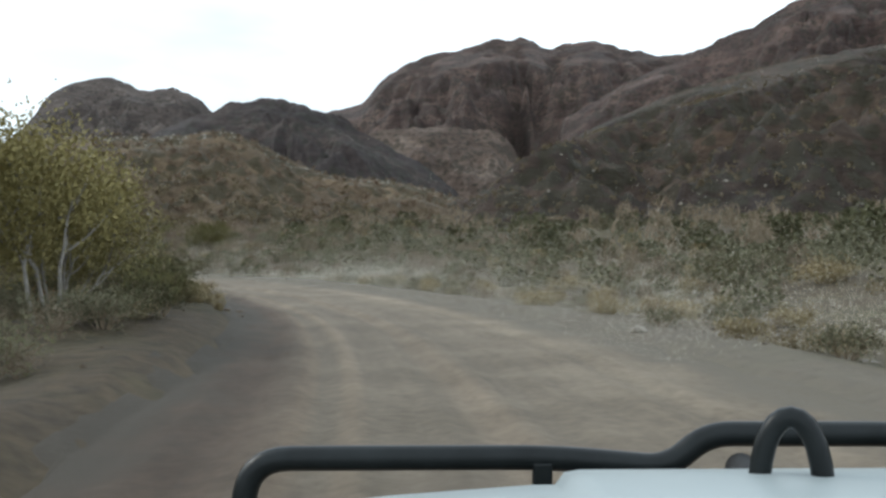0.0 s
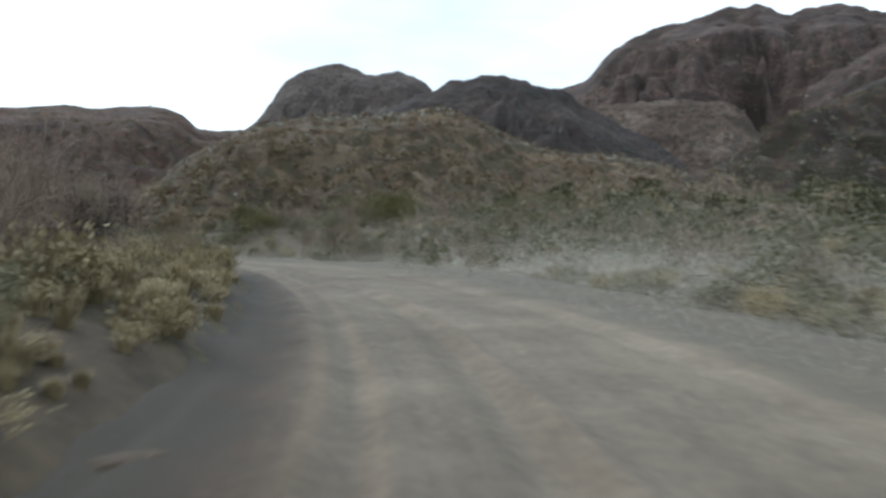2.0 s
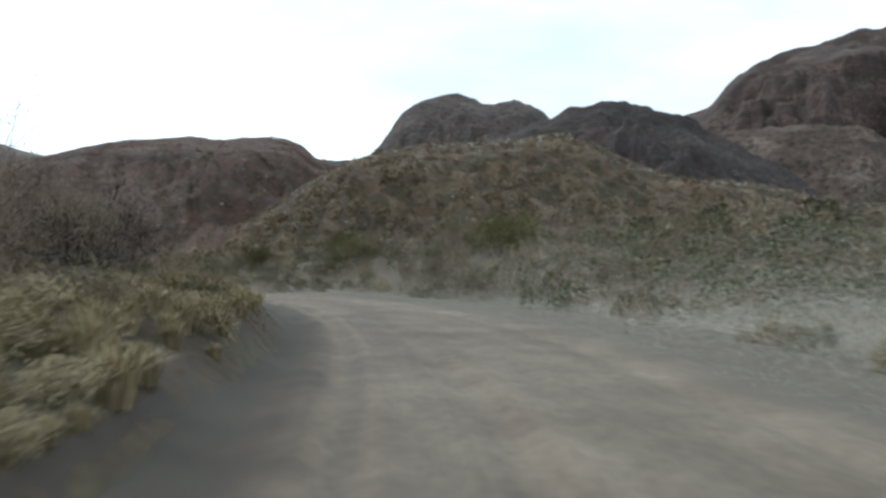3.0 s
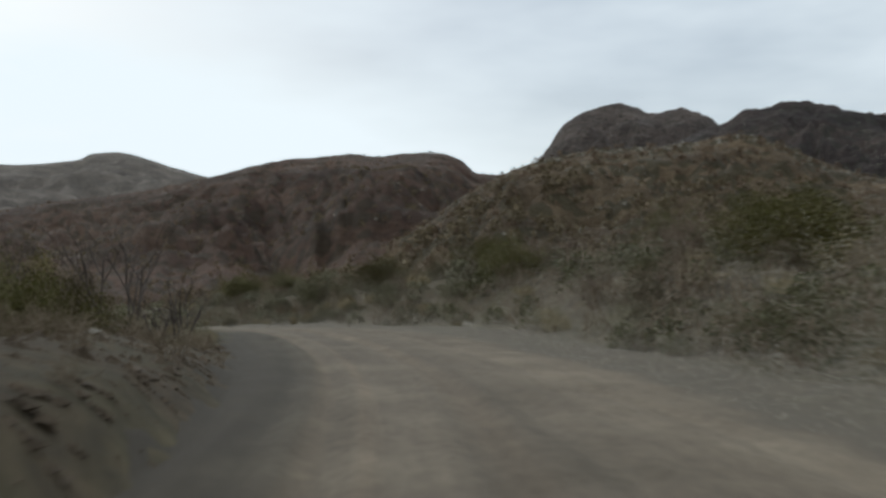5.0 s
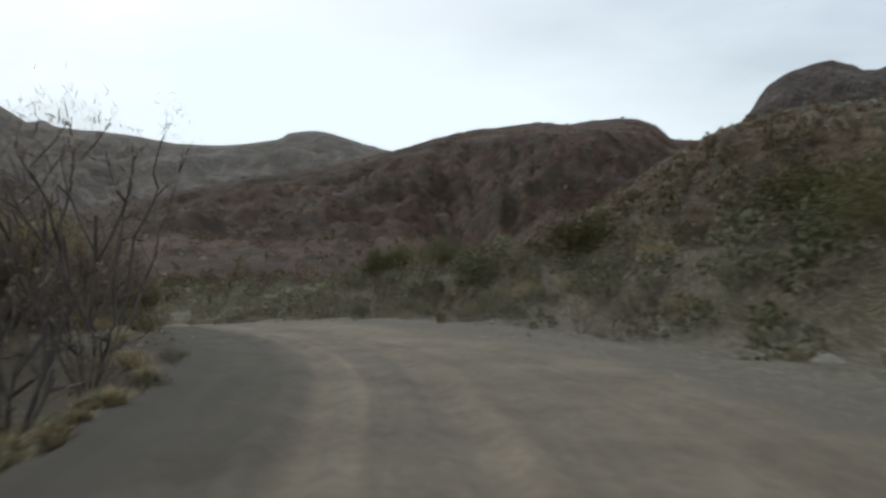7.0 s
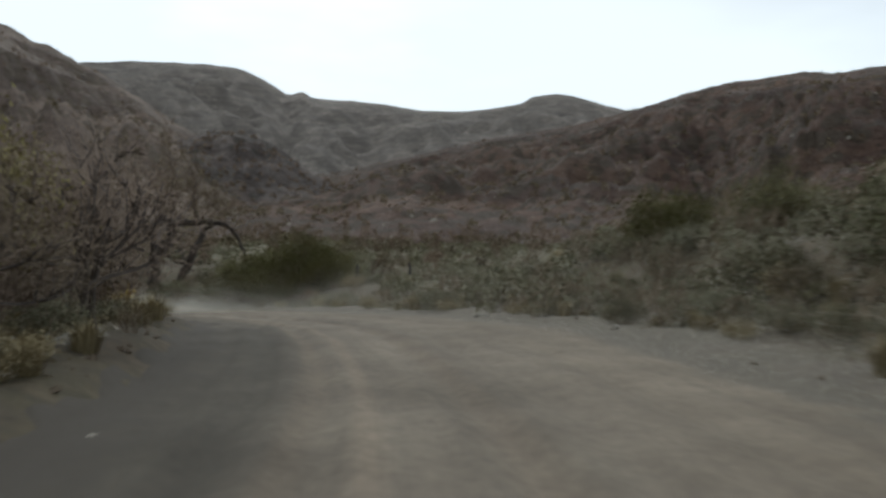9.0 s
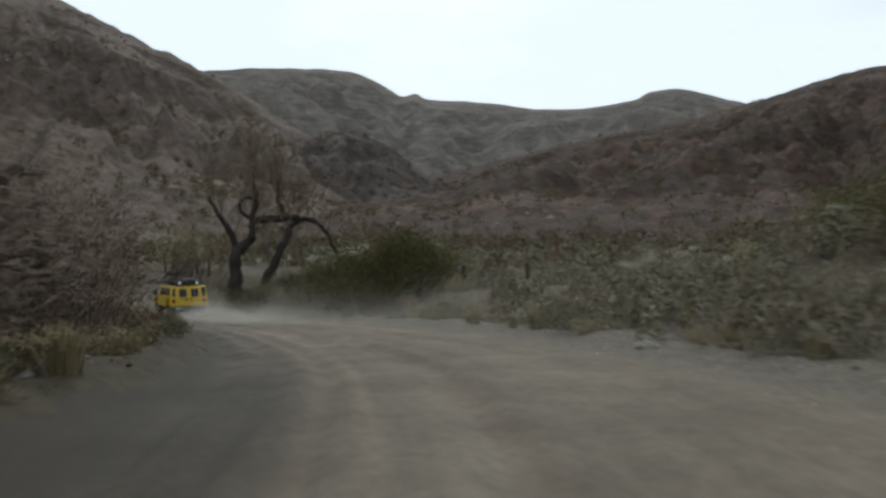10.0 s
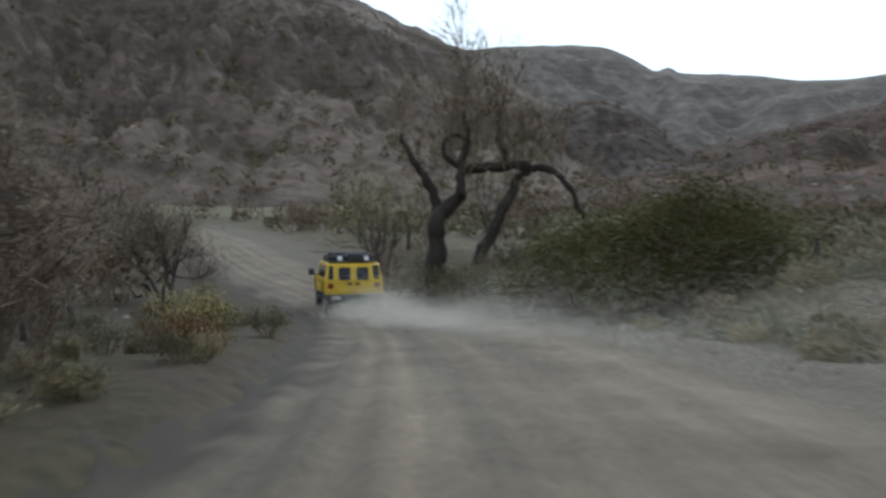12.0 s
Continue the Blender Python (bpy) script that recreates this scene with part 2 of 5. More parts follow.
M_GREEN = leaf_material("olive_green_leaves", (0.0536, 0.0518, 0.0247), (0.12, 0.113, 0.0536))
M_DEEP = leaf_material("dark_green_leaves", (0.0546, 0.0507, 0.0129), (0.104, 0.0922, 0.0248))
M_HILLGREEN = leaf_material("dull_olive_hill_scrub", (0.0942, 0.073, 0.042), (0.177, 0.135, 0.0795))
M_HILLBROWN = leaf_material("dull_brown_hill_brush", (0.112, 0.0766, 0.0505), (0.209, 0.147, 0.096))
M_YELLOW = leaf_material("yellow_green_spring_leaves", (0.151, 0.132, 0.0504), (0.328, 0.271, 0.11))
M_STRAW = leaf_material("dry_straw_grass", (0.155, 0.122, 0.0654), (0.344, 0.277, 0.157))
M_RUST = leaf_material("rust_brown_dry_leaves", (0.166, 0.085, 0.027), (0.31, 0.17, 0.0585))
M_FRESHDUST = leaf_material("fresh_pale_dust", (0.67, 0.62, 0.53), (0.79, 0.74, 0.64))
M_DUST = leaf_material("pale_airborne_dust", (0.6, 0.545, 0.455), (0.72, 0.66, 0.56))
M_POST = material("weathered_post_wood", [(0.3, (0.03, 0.026, 0.022)), (0.7, (0.08, 0.07, 0.06))], scale=5.0, rough=0.95, fine=0.3, squash=(1, 1, 0.2))


# ---- the lie of the land ----
def value_noise(x, y, seed):
    xi, yi = np.floor(x).astype(np.int64), np.floor(y).astype(np.int64)
    fx, fy = x - xi, y - yi
    fx, fy = fx * fx * (3 - 2 * fx), fy * fy * (3 - 2 * fy)

    def corner(a, b):
        h = (a * 374761393 + b * 668265263 + seed * 974711) & 0x7FFFFFFF
        h = ((h ^ (h >> 13)) * 1274126177) & 0x7FFFFFFF
        return ((h ^ (h >> 16)) & 0xFFFF) / 65535.0

    top = corner(xi, yi) * (1 - fx) + corner(xi + 1, yi) * fx
    low = corner(xi, yi + 1) * (1 - fx) + corner(xi + 1, yi + 1) * fx
    return top * (1 - fy) + low * fy


def fbm(x, y, seed, octaves=5, rough=0.5):
    """Fractal noise, about -1 to 1."""
    total, amp, norm = 0.0, 1.0, 0.0
    for k in range(octaves):
        total = total + amp * (value_noise(x * 2.03 ** k + 17.3 * k, y * 2.03 ** k - 9.1 * k, seed + k) * 2 - 1)
        norm += amp
        amp *= rough
    return total / norm * 1.6


def spline(points, step):
    """Catmull-Rom curve through the points, sampled about every step metres."""
    p = np.array(points, float)
    p = np.vstack([2 * p[0] - p[1], p, 2 * p[-1] - p[-2]])
    out = []
    for i in range(1, len(p) - 2):
        a, b, c, d = p[i - 1], p[i], p[i + 1], p[i + 2]
        n = max(2, int(np.linalg.norm(c - b) / step))
        for u in np.arange(n) / n:
            out.append(0.5 * (2 * b + (c - a) * u + (2 * a - 5 * b + 4 * c - d) * u * u + (3 * b - a - 3 * c + d) * u ** 3))
    out.append(p[-2])
    return np.array(out)


# line of the wheel tracks: x, y and height of the road
TRACK = spline([(-46, -22, 0.9), (-22, -12.5, 0.7), (0, 0, 0.5), (16.7, 13.5, 0.44), (27, 26.2, 0.6), (35.6, 40.7, 0.65), (42.2, 56.4, 0.56), (46.3, 72.6, 0.37), (47.3, 83.6, 0.0),
                (46.9, 94.5, -0.48), (45.2, 105.1, -1.0), (42.2, 115.4, -1.82), (36.2, 130, -3.1), (27.4, 146.5, -4.45), (12.4, 162.5, -4.2), (-5, 181, -3.1), (-26, 196, -2.2), (-52, 204, -1.8)], 0.6)
t_dir = np.gradient(TRACK[:, :2], axis=0)
t_dir /= np.linalg.norm(t_dir, axis=1)[:, None]
T_LEFT = np.stack([-t_dir[:, 1], t_dir[:, 0]], 1)
T_S = np.concatenate([[0], np.cumsum(np.linalg.norm(np.diff(TRACK[:, :2], axis=0), axis=1))])
# the same line carried on far past both ends, to tell left from right
WAY_ON = np.vstack([spline([(-1600, -900, 1.0), (-300, -120, 1.0), (-46.5, -22.2, 0.9)], 8.0), TRACK, spline([(-53, 204.2, -1.8), (-120, 215, -1.0), (-300, 200, 0.0), (-1800, 100, 0.0)], 8.0)])
w_dir = np.gradient(WAY_ON[:, :2], axis=0)
w_dir /= np.linalg.norm(w_dir, axis=1)[:, None]
W_LEFT = np.stack([-w_dir[:, 1], w_dir[:, 0]], 1)
W_S = np.concatenate([[0], np.cumsum(np.linalg.norm(np.diff(WAY_ON[:, :2], axis=0), axis=1))])
W_S -= W_S[np.argmin((WAY_ON[:, 0] - TRACK[0, 0]) ** 2 + (WAY_ON[:, 1] - TRACK[0, 1]) ** 2)]
ROAD_R = 4.9
S0 = float(T_S[np.argmin(TRACK[:, 0] ** 2 + TRACK[:, 1] ** 2)])


def along(x, y):
    """For points of the plan: place along the track, distance to its left, height of the road there."""
    x, y = np.atleast_1d(np.asarray(x, float)), np.atleast_1d(np.asarray(y, float))
    s, d, z = np.empty(x.shape), np.empty(x.shape), np.empty(x.shape)
    for i in range(0, len(x), 4000):
        dx, dy = x[i:i + 4000, None] - WAY_ON[None, :, 0], y[i:i + 4000, None] - WAY_ON[None, :, 1]
        k = np.argmin(dx * dx + dy * dy, axis=1)
        r = np.arange(len(k))
        side = dx[r, k] * W_LEFT[k, 0] + dy[r, k] * W_LEFT[k, 1]
        s[i:i + 4000], z[i:i + 4000] = W_S[k], WAY_ON[k, 2]
        d[i:i + 4000] = np.sign(side) * np.sqrt(dx[r, k] ** 2 + dy[r, k] ** 2)
    return s, d, z


def ease(a, b, v):
    u = np.clip((v - a) / (b - a), 0, 1)
    return u * u * (3 - 2 * u)


def narrow(s):
    """How far the road's left and right edges lie from the wheel tracks."""
    left = np.interp(s - S0, (-50, 12, 24, 36, 56, 68, 76, 84, 96, 122, 130, 146, 165, 185), (2.9, 2.5, 2.15, 2.0, 1.95, 2.25, 2.45, 2.9, 3.1, 3.2, 2.7, 2.45, 2.6, 2.8))
    return left, ROAD_R + 0.6 * ease(150, 180, s) - 2.0 * ease(205, 225, s)


S_MEADOW = float(T_S[np.argmin(np.abs(TRACK[:, 1] - 122))])


def lay(x, y):
    """Height of the ground."""
    x, y = np.atleast_1d(np.asarray(x, float)), np.atleast_1d(np.asarray(y, float))
    s, d, z = along(x, y)
    el, er = narrow(s)
    left, right = np.maximum(d - el, 0), np.maximum(-d - er, 0)
    dip = ease(178, 200, s) * (1 - ease(232, 262, s))
    mound = ease(210, 226, s) * (1 - ease(240, 270, s))
    drop = ease(124, 134, s) * (1 - ease(142, 152, s))
    ridge = ease(S0 + 10, S0 + 24, s) * (1 - ease(S0 + 71, S0 + 82, s))
    bank_l = ridge * ((0.5 + 0.06 * ease(S0 + 54, S0 + 62, s)) * ease(0.2, 3.4, left) * (1 - ease(6, 12, left))) + (0.34 - 0.34 * drop + 0.4 * ease(92, 104, s) * (1 - ease(112, 122, s))) * ease(0, 0.9, left) * (1 - ease(1.4, 5, left)) - 0.7 * ease(4, 16, left) - 1.0 * ease(14, 60, left) - 0.95 * drop * ease(0.2, 2.6, left)
    climb = 1 - 0.94 * ease(S_MEADOW - 36, S_MEADOW - 4, s)
    bank_r = 0.2 * ease(0, 0.8, right) * (1 - ease(1.2, 3, right)) + climb * (0.085 * np.maximum(right - 3.0, 0) ** 1.0) * (1 - 0.45 * ease(30, 90, right))
    terrace = ease(S0 + 55, S0 + 85, s) * (1 - ease(S0 + 130, S0 + 143, s))
    bank_r = bank_r + 2.1 * terrace * ease(1.5, 6.5, right) * (1 - ease(30, 70, right))
    shoulder = ease(S0 + 140, S0 + 151, s) * (1 - ease(S0 + 159, S0 + 166, s))
    bank_r = bank_r + 1.35 * shoulder * ease(2.5, 7.0, right) * (1 - ease(26, 48, right))
    bank_r = bank_r + 1.7 * mound * ease(0.4, 4.8, right)
    bank_l = bank_l + 0.8 * dip * ease(1.0, 9, left)
    bank_r = np.minimum(bank_r, 11) + 2.0 * ease(150, 500, right)
    lumps = 0.22 * fbm(x / 3.1, y / 3.1, 5, 4) * ease(0, 2.5, left + right) + 1.1 * fbm(x / 29, y / 29, 9, 3) * ease(8, 40, left + right)
    far = ease(220, 700, np.abs(d))
    return (z + bank_l + bank_r) * (1 - far) + far * 1.0 + lumps


def grid_mesh(name, px, py, pz, mat, kind="structure", label="", smooth=True, category=""):
    """A mesh from a grid of places."""
    nu, nv = px.shape
    verts = np.stack([px.ravel(), py.ravel(), pz.ravel()], 1)
    i = np.arange(nu * nv).reshape(nu, nv)
    faces = np.stack([i[:-1, :-1], i[1:, :-1], i[1:, 1:], i[:-1, 1:]], -1).reshape(-1, 4)
    me = bpy.data.meshes.new(name)
    me.from_pydata(verts.tolist(), [], faces.tolist())
    me.materials.append(mat)
    me.polygons.foreach_set("use_smooth", [smooth] * len(me.polygons))
    me.update()
    ob = new(name, me)
    return tagged(ob, label, category, "", kind)


def stretch(a, b, fine, centre_a, centre_b, grow=1.12):
    """Coordinates from a to b: even steps of fine between the centres, growing outside."""
    mid = list(np.arange(centre_a, centre_b, fine))
    lo, st = [centre_a], fine
    while lo[-1] > a:
        st *= grow
        lo.append(lo[-1] - st)
    hi, st = [mid[-1] + fine], fine
    while hi[-1] < b:
        st *= grow
        hi.append(hi[-1] + st)
    return np.array(lo[:0:-1] + mid + hi)


gx, gy = np.meshgrid(stretch(-4200, 4200, 0.65, -26, 70), stretch(-4200, 4200, 0.65, -16, 168), indexing="ij")
gz = lay(gx.ravel(), gy.ravel()).reshape(gx.shape)
gs, gd, gr = along(gx.ravel(), gy.ravel())
g_el, g_er = narrow(gs)
g_out = np.maximum(gd - g_el, -gd - g_er)
on_road = (gs > 0) & (gs < T_S[-1])
gz = gz - np.where(on_road, 0.2 * (1 - ease(-0.5, 0.55, g_out)), 0).reshape(gx.shape)
ground = grid_mesh("ground", gx, gy, gz, M_GROUND, label="dry stony desert ground with sparse scrub beside the road", category="ground")
bank_tone = ground.data.attributes.new("bank_tone", "FLOAT", "POINT")
bank_tone.data.foreach_set("value", (ease(-0.4, 0.8, gd - g_el) * (1 - ease(60, 120, gd))).astype(np.float32))
gravel = ground.data.attributes.new("gravel", "FLOAT", "POINT")
gravel.data.foreach_set("value", (ease(-1.5, 0, -gd - g_er) * (1 - ease(0.6, 4.0, -gd - g_er)) * on_road).astype(np.float32))
grass = ground.data.attributes.new("grass", "FLOAT", "POINT")
grass.data.foreach_set("value", (ease(14, 30, -gd) * ease(180, 196, gs) * (1 - ease(300, 380, -gd))).astype(np.float32))

# the graded road with its ruts
unit = np.concatenate([[-1.25, -1.14], np.linspace(-1.06, 1.08, 82), [1.16, 1.3]])
rs, ru = np.meshgrid(np.arange(len(TRACK)), unit, indexing="ij")
r_el, r_er = narrow(T_S[rs])
rd = np.where(ru > 0, ru * r_el, ru * r_er)
rx = TRACK[rs, 0] + T_LEFT[rs, 0] * rd
ry = TRACK[rs, 1] + T_LEFT[rs, 1] * rd
RUTS = ((-3.3, 0.035), (-1.75, 0.03), (-0.85, 0.05), (0.75, 0.055), (1.6, 0.03), (2.5, 0.03))
rz = np.zeros(rx.shape)
for place, deep in RUTS:
    wander = place + 0.28 * fbm(T_S[rs] / 14, np.full(rx.shape, place), 31, 2)
    rz -= deep * np.exp(-((rd - wander) / 0.2) ** 2) - 0.6 * deep * np.exp(-((np.abs(rd - wander) - 0.38) / 0.14) ** 2)
rz += 0.012 * fbm(rx / 0.5, ry / 0.5, 41, 3) + 0.03 * fbm(rx / 2.2, ry / 2.2, 44, 2)
out = np.maximum(rd - r_el, -rd - r_er)
out = out + 0.34 * fbm(rx / 1.3, ry / 1.3, 47, 3) * ease(-1.2, -0.2, out)
edge = ease(-0.1, 0.35, out)
lie = lay(rx.ravel(), ry.ravel()).reshape(rx.shape)
rz = (TRACK[rs, 2] + 0.03 + rz) * (1 - edge) + edge * (lie + 0.04 - 0.4 * ease(0.35, 0.85, out))
road = grid_mesh("road", rx, ry, rz, M_ROAD, label="dusty graded gravel road with wheel ruts and loose pale tracks", category="road")
uv = road.data.attributes.new("lane", "FLOAT", "POINT")
uv.data.foreach_set("value", rd.ravel().astype(np.float32))
uv2 = road.data.attributes.new("run", "FLOAT", "POINT")
uv2.data.foreach_set("value", T_S[rs].ravel().astype(np.float32))
soil = 0.5 * fbm(rx / 0.7, ry / 0.7, 49, 3)
for side_name, off in (("rim_left", rd - r_el), ("rim_right", -rd - r_er)):
    rim = road.data.attributes.new(side_name, "FLOAT", "POINT")
    rim.data.foreach_set("value", ease(-0.95, 0.0, off + soil * ease(-2.0, -0.8, off)).ravel().astype(np.float32))


def lane_bands(m):
    """Bands of packed and loose gravel along the wheel tracks."""
    n, l = m.node_tree.nodes, m.node_tree.links
    b = n["Principled BSDF"]
    base = b.inputs["Base Color"].links[0].from_socket
    a1, a2 = n.new("ShaderNodeAttribute"), n.new("ShaderNodeAttribute")
    a1.attribute_name, a2.attribute_name = "lane", "run"
    cb = n.new("ShaderNodeCombineXYZ")
    sc = n.new("ShaderNodeMath")
    sc.operation = "MULTIPLY"
    sc.inputs[1].default_value = 0.035
    l.new(a2.outputs["Fac"], sc.inputs[0])
    l.new(a1.outputs["Fac"], cb.inputs["X"])
    l.new(sc.outputs[0], cb.inputs["Y"])
    no = n.new("ShaderNodeTexNoise")
    no.inputs["Scale"].default_value = 1.15
    no.inputs["Detail"].default_value = 4
    no.inputs["Roughness"].default_value = 0.55
    l.new(cb.outputs[0], no.inputs["Vector"])
    mr = n.new("ShaderNodeMapRange")
    mr.inputs["From Min"].default_value, mr.inputs["From Max"].default_value = 0.32, 0.68
    mr.inputs["To Min"].default_value, mr.inputs["To Max"].default_value = 0.78, 1.16
    l.new(no.outputs["Fac"], mr.inputs["Value"])
    mx = n.new("ShaderNodeMix")
    mx.data_type, mx.blend_type = "RGBA", "MULTIPLY"
    mx.inputs["Factor"].default_value = 1.0
    l.new(base, mx.inputs["A"])
    l.new(mr.outputs["Result"], mx.inputs["B"])
    # grey packed strip along the left edge
    jg = n.new("ShaderNodeMath")
    jg.operation = "MULTIPLY_ADD"
    jg.inputs[1].default_value = 1.4
    l.new(no.outputs["Fac"], jg.inputs[0])
    l.new(a1.outputs["Fac"], jg.inputs[2])
    st = n.new("ShaderNodeMapRange")
    st.inputs["From Min"].default_value, st.inputs["From Max"].default_value = 1.35, 2.25
    l.new(jg.outputs[0], st.inputs["Value"])
    pk = n.new("ShaderNodeMix")
    pk.data_type, pk.blend_type = "RGBA", "MULTIPLY"
    # reddish brown where the drive begins, greenish grey farther on
    wr = n.new("ShaderNodeMapRange")
    wr.inputs["From Min"].default_value, wr.inputs["From Max"].default_value = 85.0, 115.0
    l.new(a2.outputs["Fac"], wr.inputs["Value"])
    tone = n.new("ShaderNodeMix")
    tone.data_type = "RGBA"
    tone.inputs["A"].default_value = (0.47, 0.405, 0.375, 1)
    tone.inputs["B"].default_value = (0.42, 0.43, 0.41, 1)
    l.new(wr.outputs["Result"], tone.inputs["Factor"])
    l.new(tone.outputs["Result"], pk.inputs["B"])
    l.new(mx.outputs["Result"], pk.inputs["A"])
    # the strip gives out where the road drops to the dip
    go = n.new("ShaderNodeMapRange")
    go.inputs["From Min"].default_value, go.inputs["From Max"].default_value = S0 + 124.0, S0 + 136.0
    go.inputs["To Min"].default_value, go.inputs["To Max"].default_value = 1.0, 0.25
    l.new(a2.outputs["Fac"], go.inputs["Value"])
    gm = n.new("ShaderNodeMath")
    gm.operation = "MULTIPLY"
    l.new(st.outputs["Result"], gm.inputs[0])
    l.new(go.outputs["Result"], gm.inputs[1])
    l.new(gm.outputs[0], pk.inputs["Factor"])
    # pale dust on the right half, with the dust haze over it painted in
    ld = n.new("ShaderNodeMapRange")
    ld.inputs["From Min"].default_value, ld.inputs["From Max"].default_value = -0.6, -2.4
    l.new(jg.outputs[0], ld.inputs["Value"])
    lm = n.new("ShaderNodeMix")
    lm.data_type, lm.blend_type = "RGBA", "MULTIPLY"
    lm.inputs["B"].default_value = (1.15, 1.14, 1.12, 1)
    l.new(ld.outputs["Result"], lm.inputs["Factor"])
    l.new(pk.outputs["Result"], lm.inputs["A"])
    # pale dust pressed out along the wheel tracks
    col = lm.outputs["Result"]
    for place, wide, pale in ((0.95, 0.17, 1.2), (0.38, 0.13, 1.2), (-1.0, 0.3, 1.08)):
        of = n.new("ShaderNodeMath")
        of.operation = "MULTIPLY_ADD"
        of.inputs[1].default_value = 0.5
        of.inputs[2].default_value = -place - 0.25
        l.new(no.outputs["Fac"], of.inputs[0])
        su = n.new("ShaderNodeMath")
        su.operation = "ADD"
        l.new(of.outputs[0], su.inputs[0])
        l.new(a1.outputs["Fac"], su.inputs[1])
        ab = n.new("ShaderNodeMath")
        ab.operation = "ABSOLUTE"
        l.new(su.outputs[0], ab.inputs[0])
        fa = n.new("ShaderNodeMapRange")
        fa.inputs["From Min"].default_value, fa.inputs["From Max"].default_value = wide * 0.35, wide * 1.3
        fa.inputs["To Min"].default_value, fa.inputs["To Max"].default_value = 1.0, 0.0
        l.new(ab.outputs[0], fa.inputs["Value"])
        pa = n.new("ShaderNodeMix")
        pa.data_type, pa.blend_type = "RGBA", "MULTIPLY"
        pa.inputs["B"].default_value = (pale, pale * 0.97, pale * 0.945, 1)
        pa.clamp_factor = True
        l.new(fa.outputs["Result"], pa.inputs["Factor"])
        l.new(col, pa.inputs["A"])
        col = pa.outputs["Result"]
    # soil of the banks washed over both edges
    for side_name, tone_ in (("rim_left", (0.05, 0.041, 0.03, 1)), ("rim_right", (0.118, 0.1, 0.075, 1))):
        ra = n.new("ShaderNodeAttribute")
        ra.attribute_name = side_name
        rm = n.new("ShaderNodeMix")
        rm.data_type = "RGBA"
        rm.inputs["B"].default_value = tone_
        l.new(ra.outputs["Fac"], rm.inputs["Factor"])
        l.new(col, rm.inputs["A"])
        col = rm.outputs["Result"]
    l.new(col, b.inputs["Base Color"])


lane_bands(M_ROAD)

# ---- hills and mountains: crest lines fitted to the camera's view, flanks worn by gullies ----
# eye point beside the drive, to which the hills are turned and shaped
EYE = np.array([35.0, 60.0])
HILLS = {}


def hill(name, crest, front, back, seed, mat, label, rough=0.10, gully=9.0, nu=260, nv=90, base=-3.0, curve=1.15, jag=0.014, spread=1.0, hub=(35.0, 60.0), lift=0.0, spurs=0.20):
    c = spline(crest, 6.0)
    # crest scaled about a camera place, so its outline from there holds
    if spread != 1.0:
        view_from = np.array([*hub, 1.6])
        c = view_from + (c - view_from) * spread
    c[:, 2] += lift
    run = np.concatenate([[0], np.cumsum(np.linalg.norm(np.diff(c[:, :2], axis=0), axis=1))])
    u = np.linspace(0, run[-1], nu)
    c = np.stack([np.interp(u, run, c[:, k]) for k in range(3)], 1)
    to = EYE - c[:, :2]
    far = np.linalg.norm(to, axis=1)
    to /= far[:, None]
    v = np.concatenate([-np.linspace(1, 0.08, 14) ** 1.3, np.linspace(0, 1, nv) ** 1.25])
    wide = np.where(v < 0, back, front)
    px = c[:, 0, None] + to[:, 0, None] * (v * wide)[None]
    py = c[:, 1, None] + to[:, 1, None] * (v * wide)[None]
    a = np.abs(v)[None]
    height = (c[:, 2] - base)[:, None]
    # spurs run down from the crest: sideways noise that fades along the flank
    bend = fbm(u[:, None] / (gully * 9) + 0 * a, a * 1.6 + 0 * u[:, None], seed, 4)
    spur = 1 - np.abs(fbm(u[:, None] / (gully * 8) + 0.35 * bend, a * 0.9 + 0 * u[:, None], seed + 3, 5, 0.55))
    fall = (1 - a) ** curve
    open_ = np.clip(a * 3.2, 0, 1) * np.clip((1 - a) * 2.5, 0, 1)
    pz = base + height * (fall + open_ * (spurs * (spur - 0.62) + 0.12 * bend))
    pz += height * rough * fbm(px / (gully * 3), py / (gully * 3), seed + 11, 5, 0.6) * np.clip(a * 6, 0, 1) * np.clip((1 - a) * 3, 0, 1)
    pz += height * jag * fbm(u / gully, u * 0, seed + 19, 4)[:, None] * np.exp(-(a / 0.08) ** 2) * 0.8
    # flanks cut down so the crest stays the skyline in the camera's view
    reach = np.hypot(px - EYE[0], py - EYE[1])
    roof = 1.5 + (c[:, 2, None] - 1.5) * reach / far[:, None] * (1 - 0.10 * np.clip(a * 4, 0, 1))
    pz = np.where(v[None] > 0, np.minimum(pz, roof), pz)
    # the rim goes down into the ground
    pz[[0, -1], :] -= 10
    pz[1:-1, [0, -1]] -= 10
    ob = grid_mesh(name, px, py, pz, mat, label=label, category="hill")
    HILLS[name] = (px[:, 14:], py[:, 14:], pz[:, 14:])
    return ob


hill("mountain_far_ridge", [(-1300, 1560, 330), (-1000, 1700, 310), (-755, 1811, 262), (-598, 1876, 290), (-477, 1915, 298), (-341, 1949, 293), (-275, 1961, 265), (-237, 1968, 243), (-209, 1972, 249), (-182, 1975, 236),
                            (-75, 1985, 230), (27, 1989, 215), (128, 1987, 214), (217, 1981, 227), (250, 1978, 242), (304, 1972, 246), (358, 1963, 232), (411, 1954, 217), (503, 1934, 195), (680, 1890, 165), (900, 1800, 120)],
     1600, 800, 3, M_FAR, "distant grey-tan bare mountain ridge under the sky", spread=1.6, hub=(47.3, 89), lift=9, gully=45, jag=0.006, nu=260)
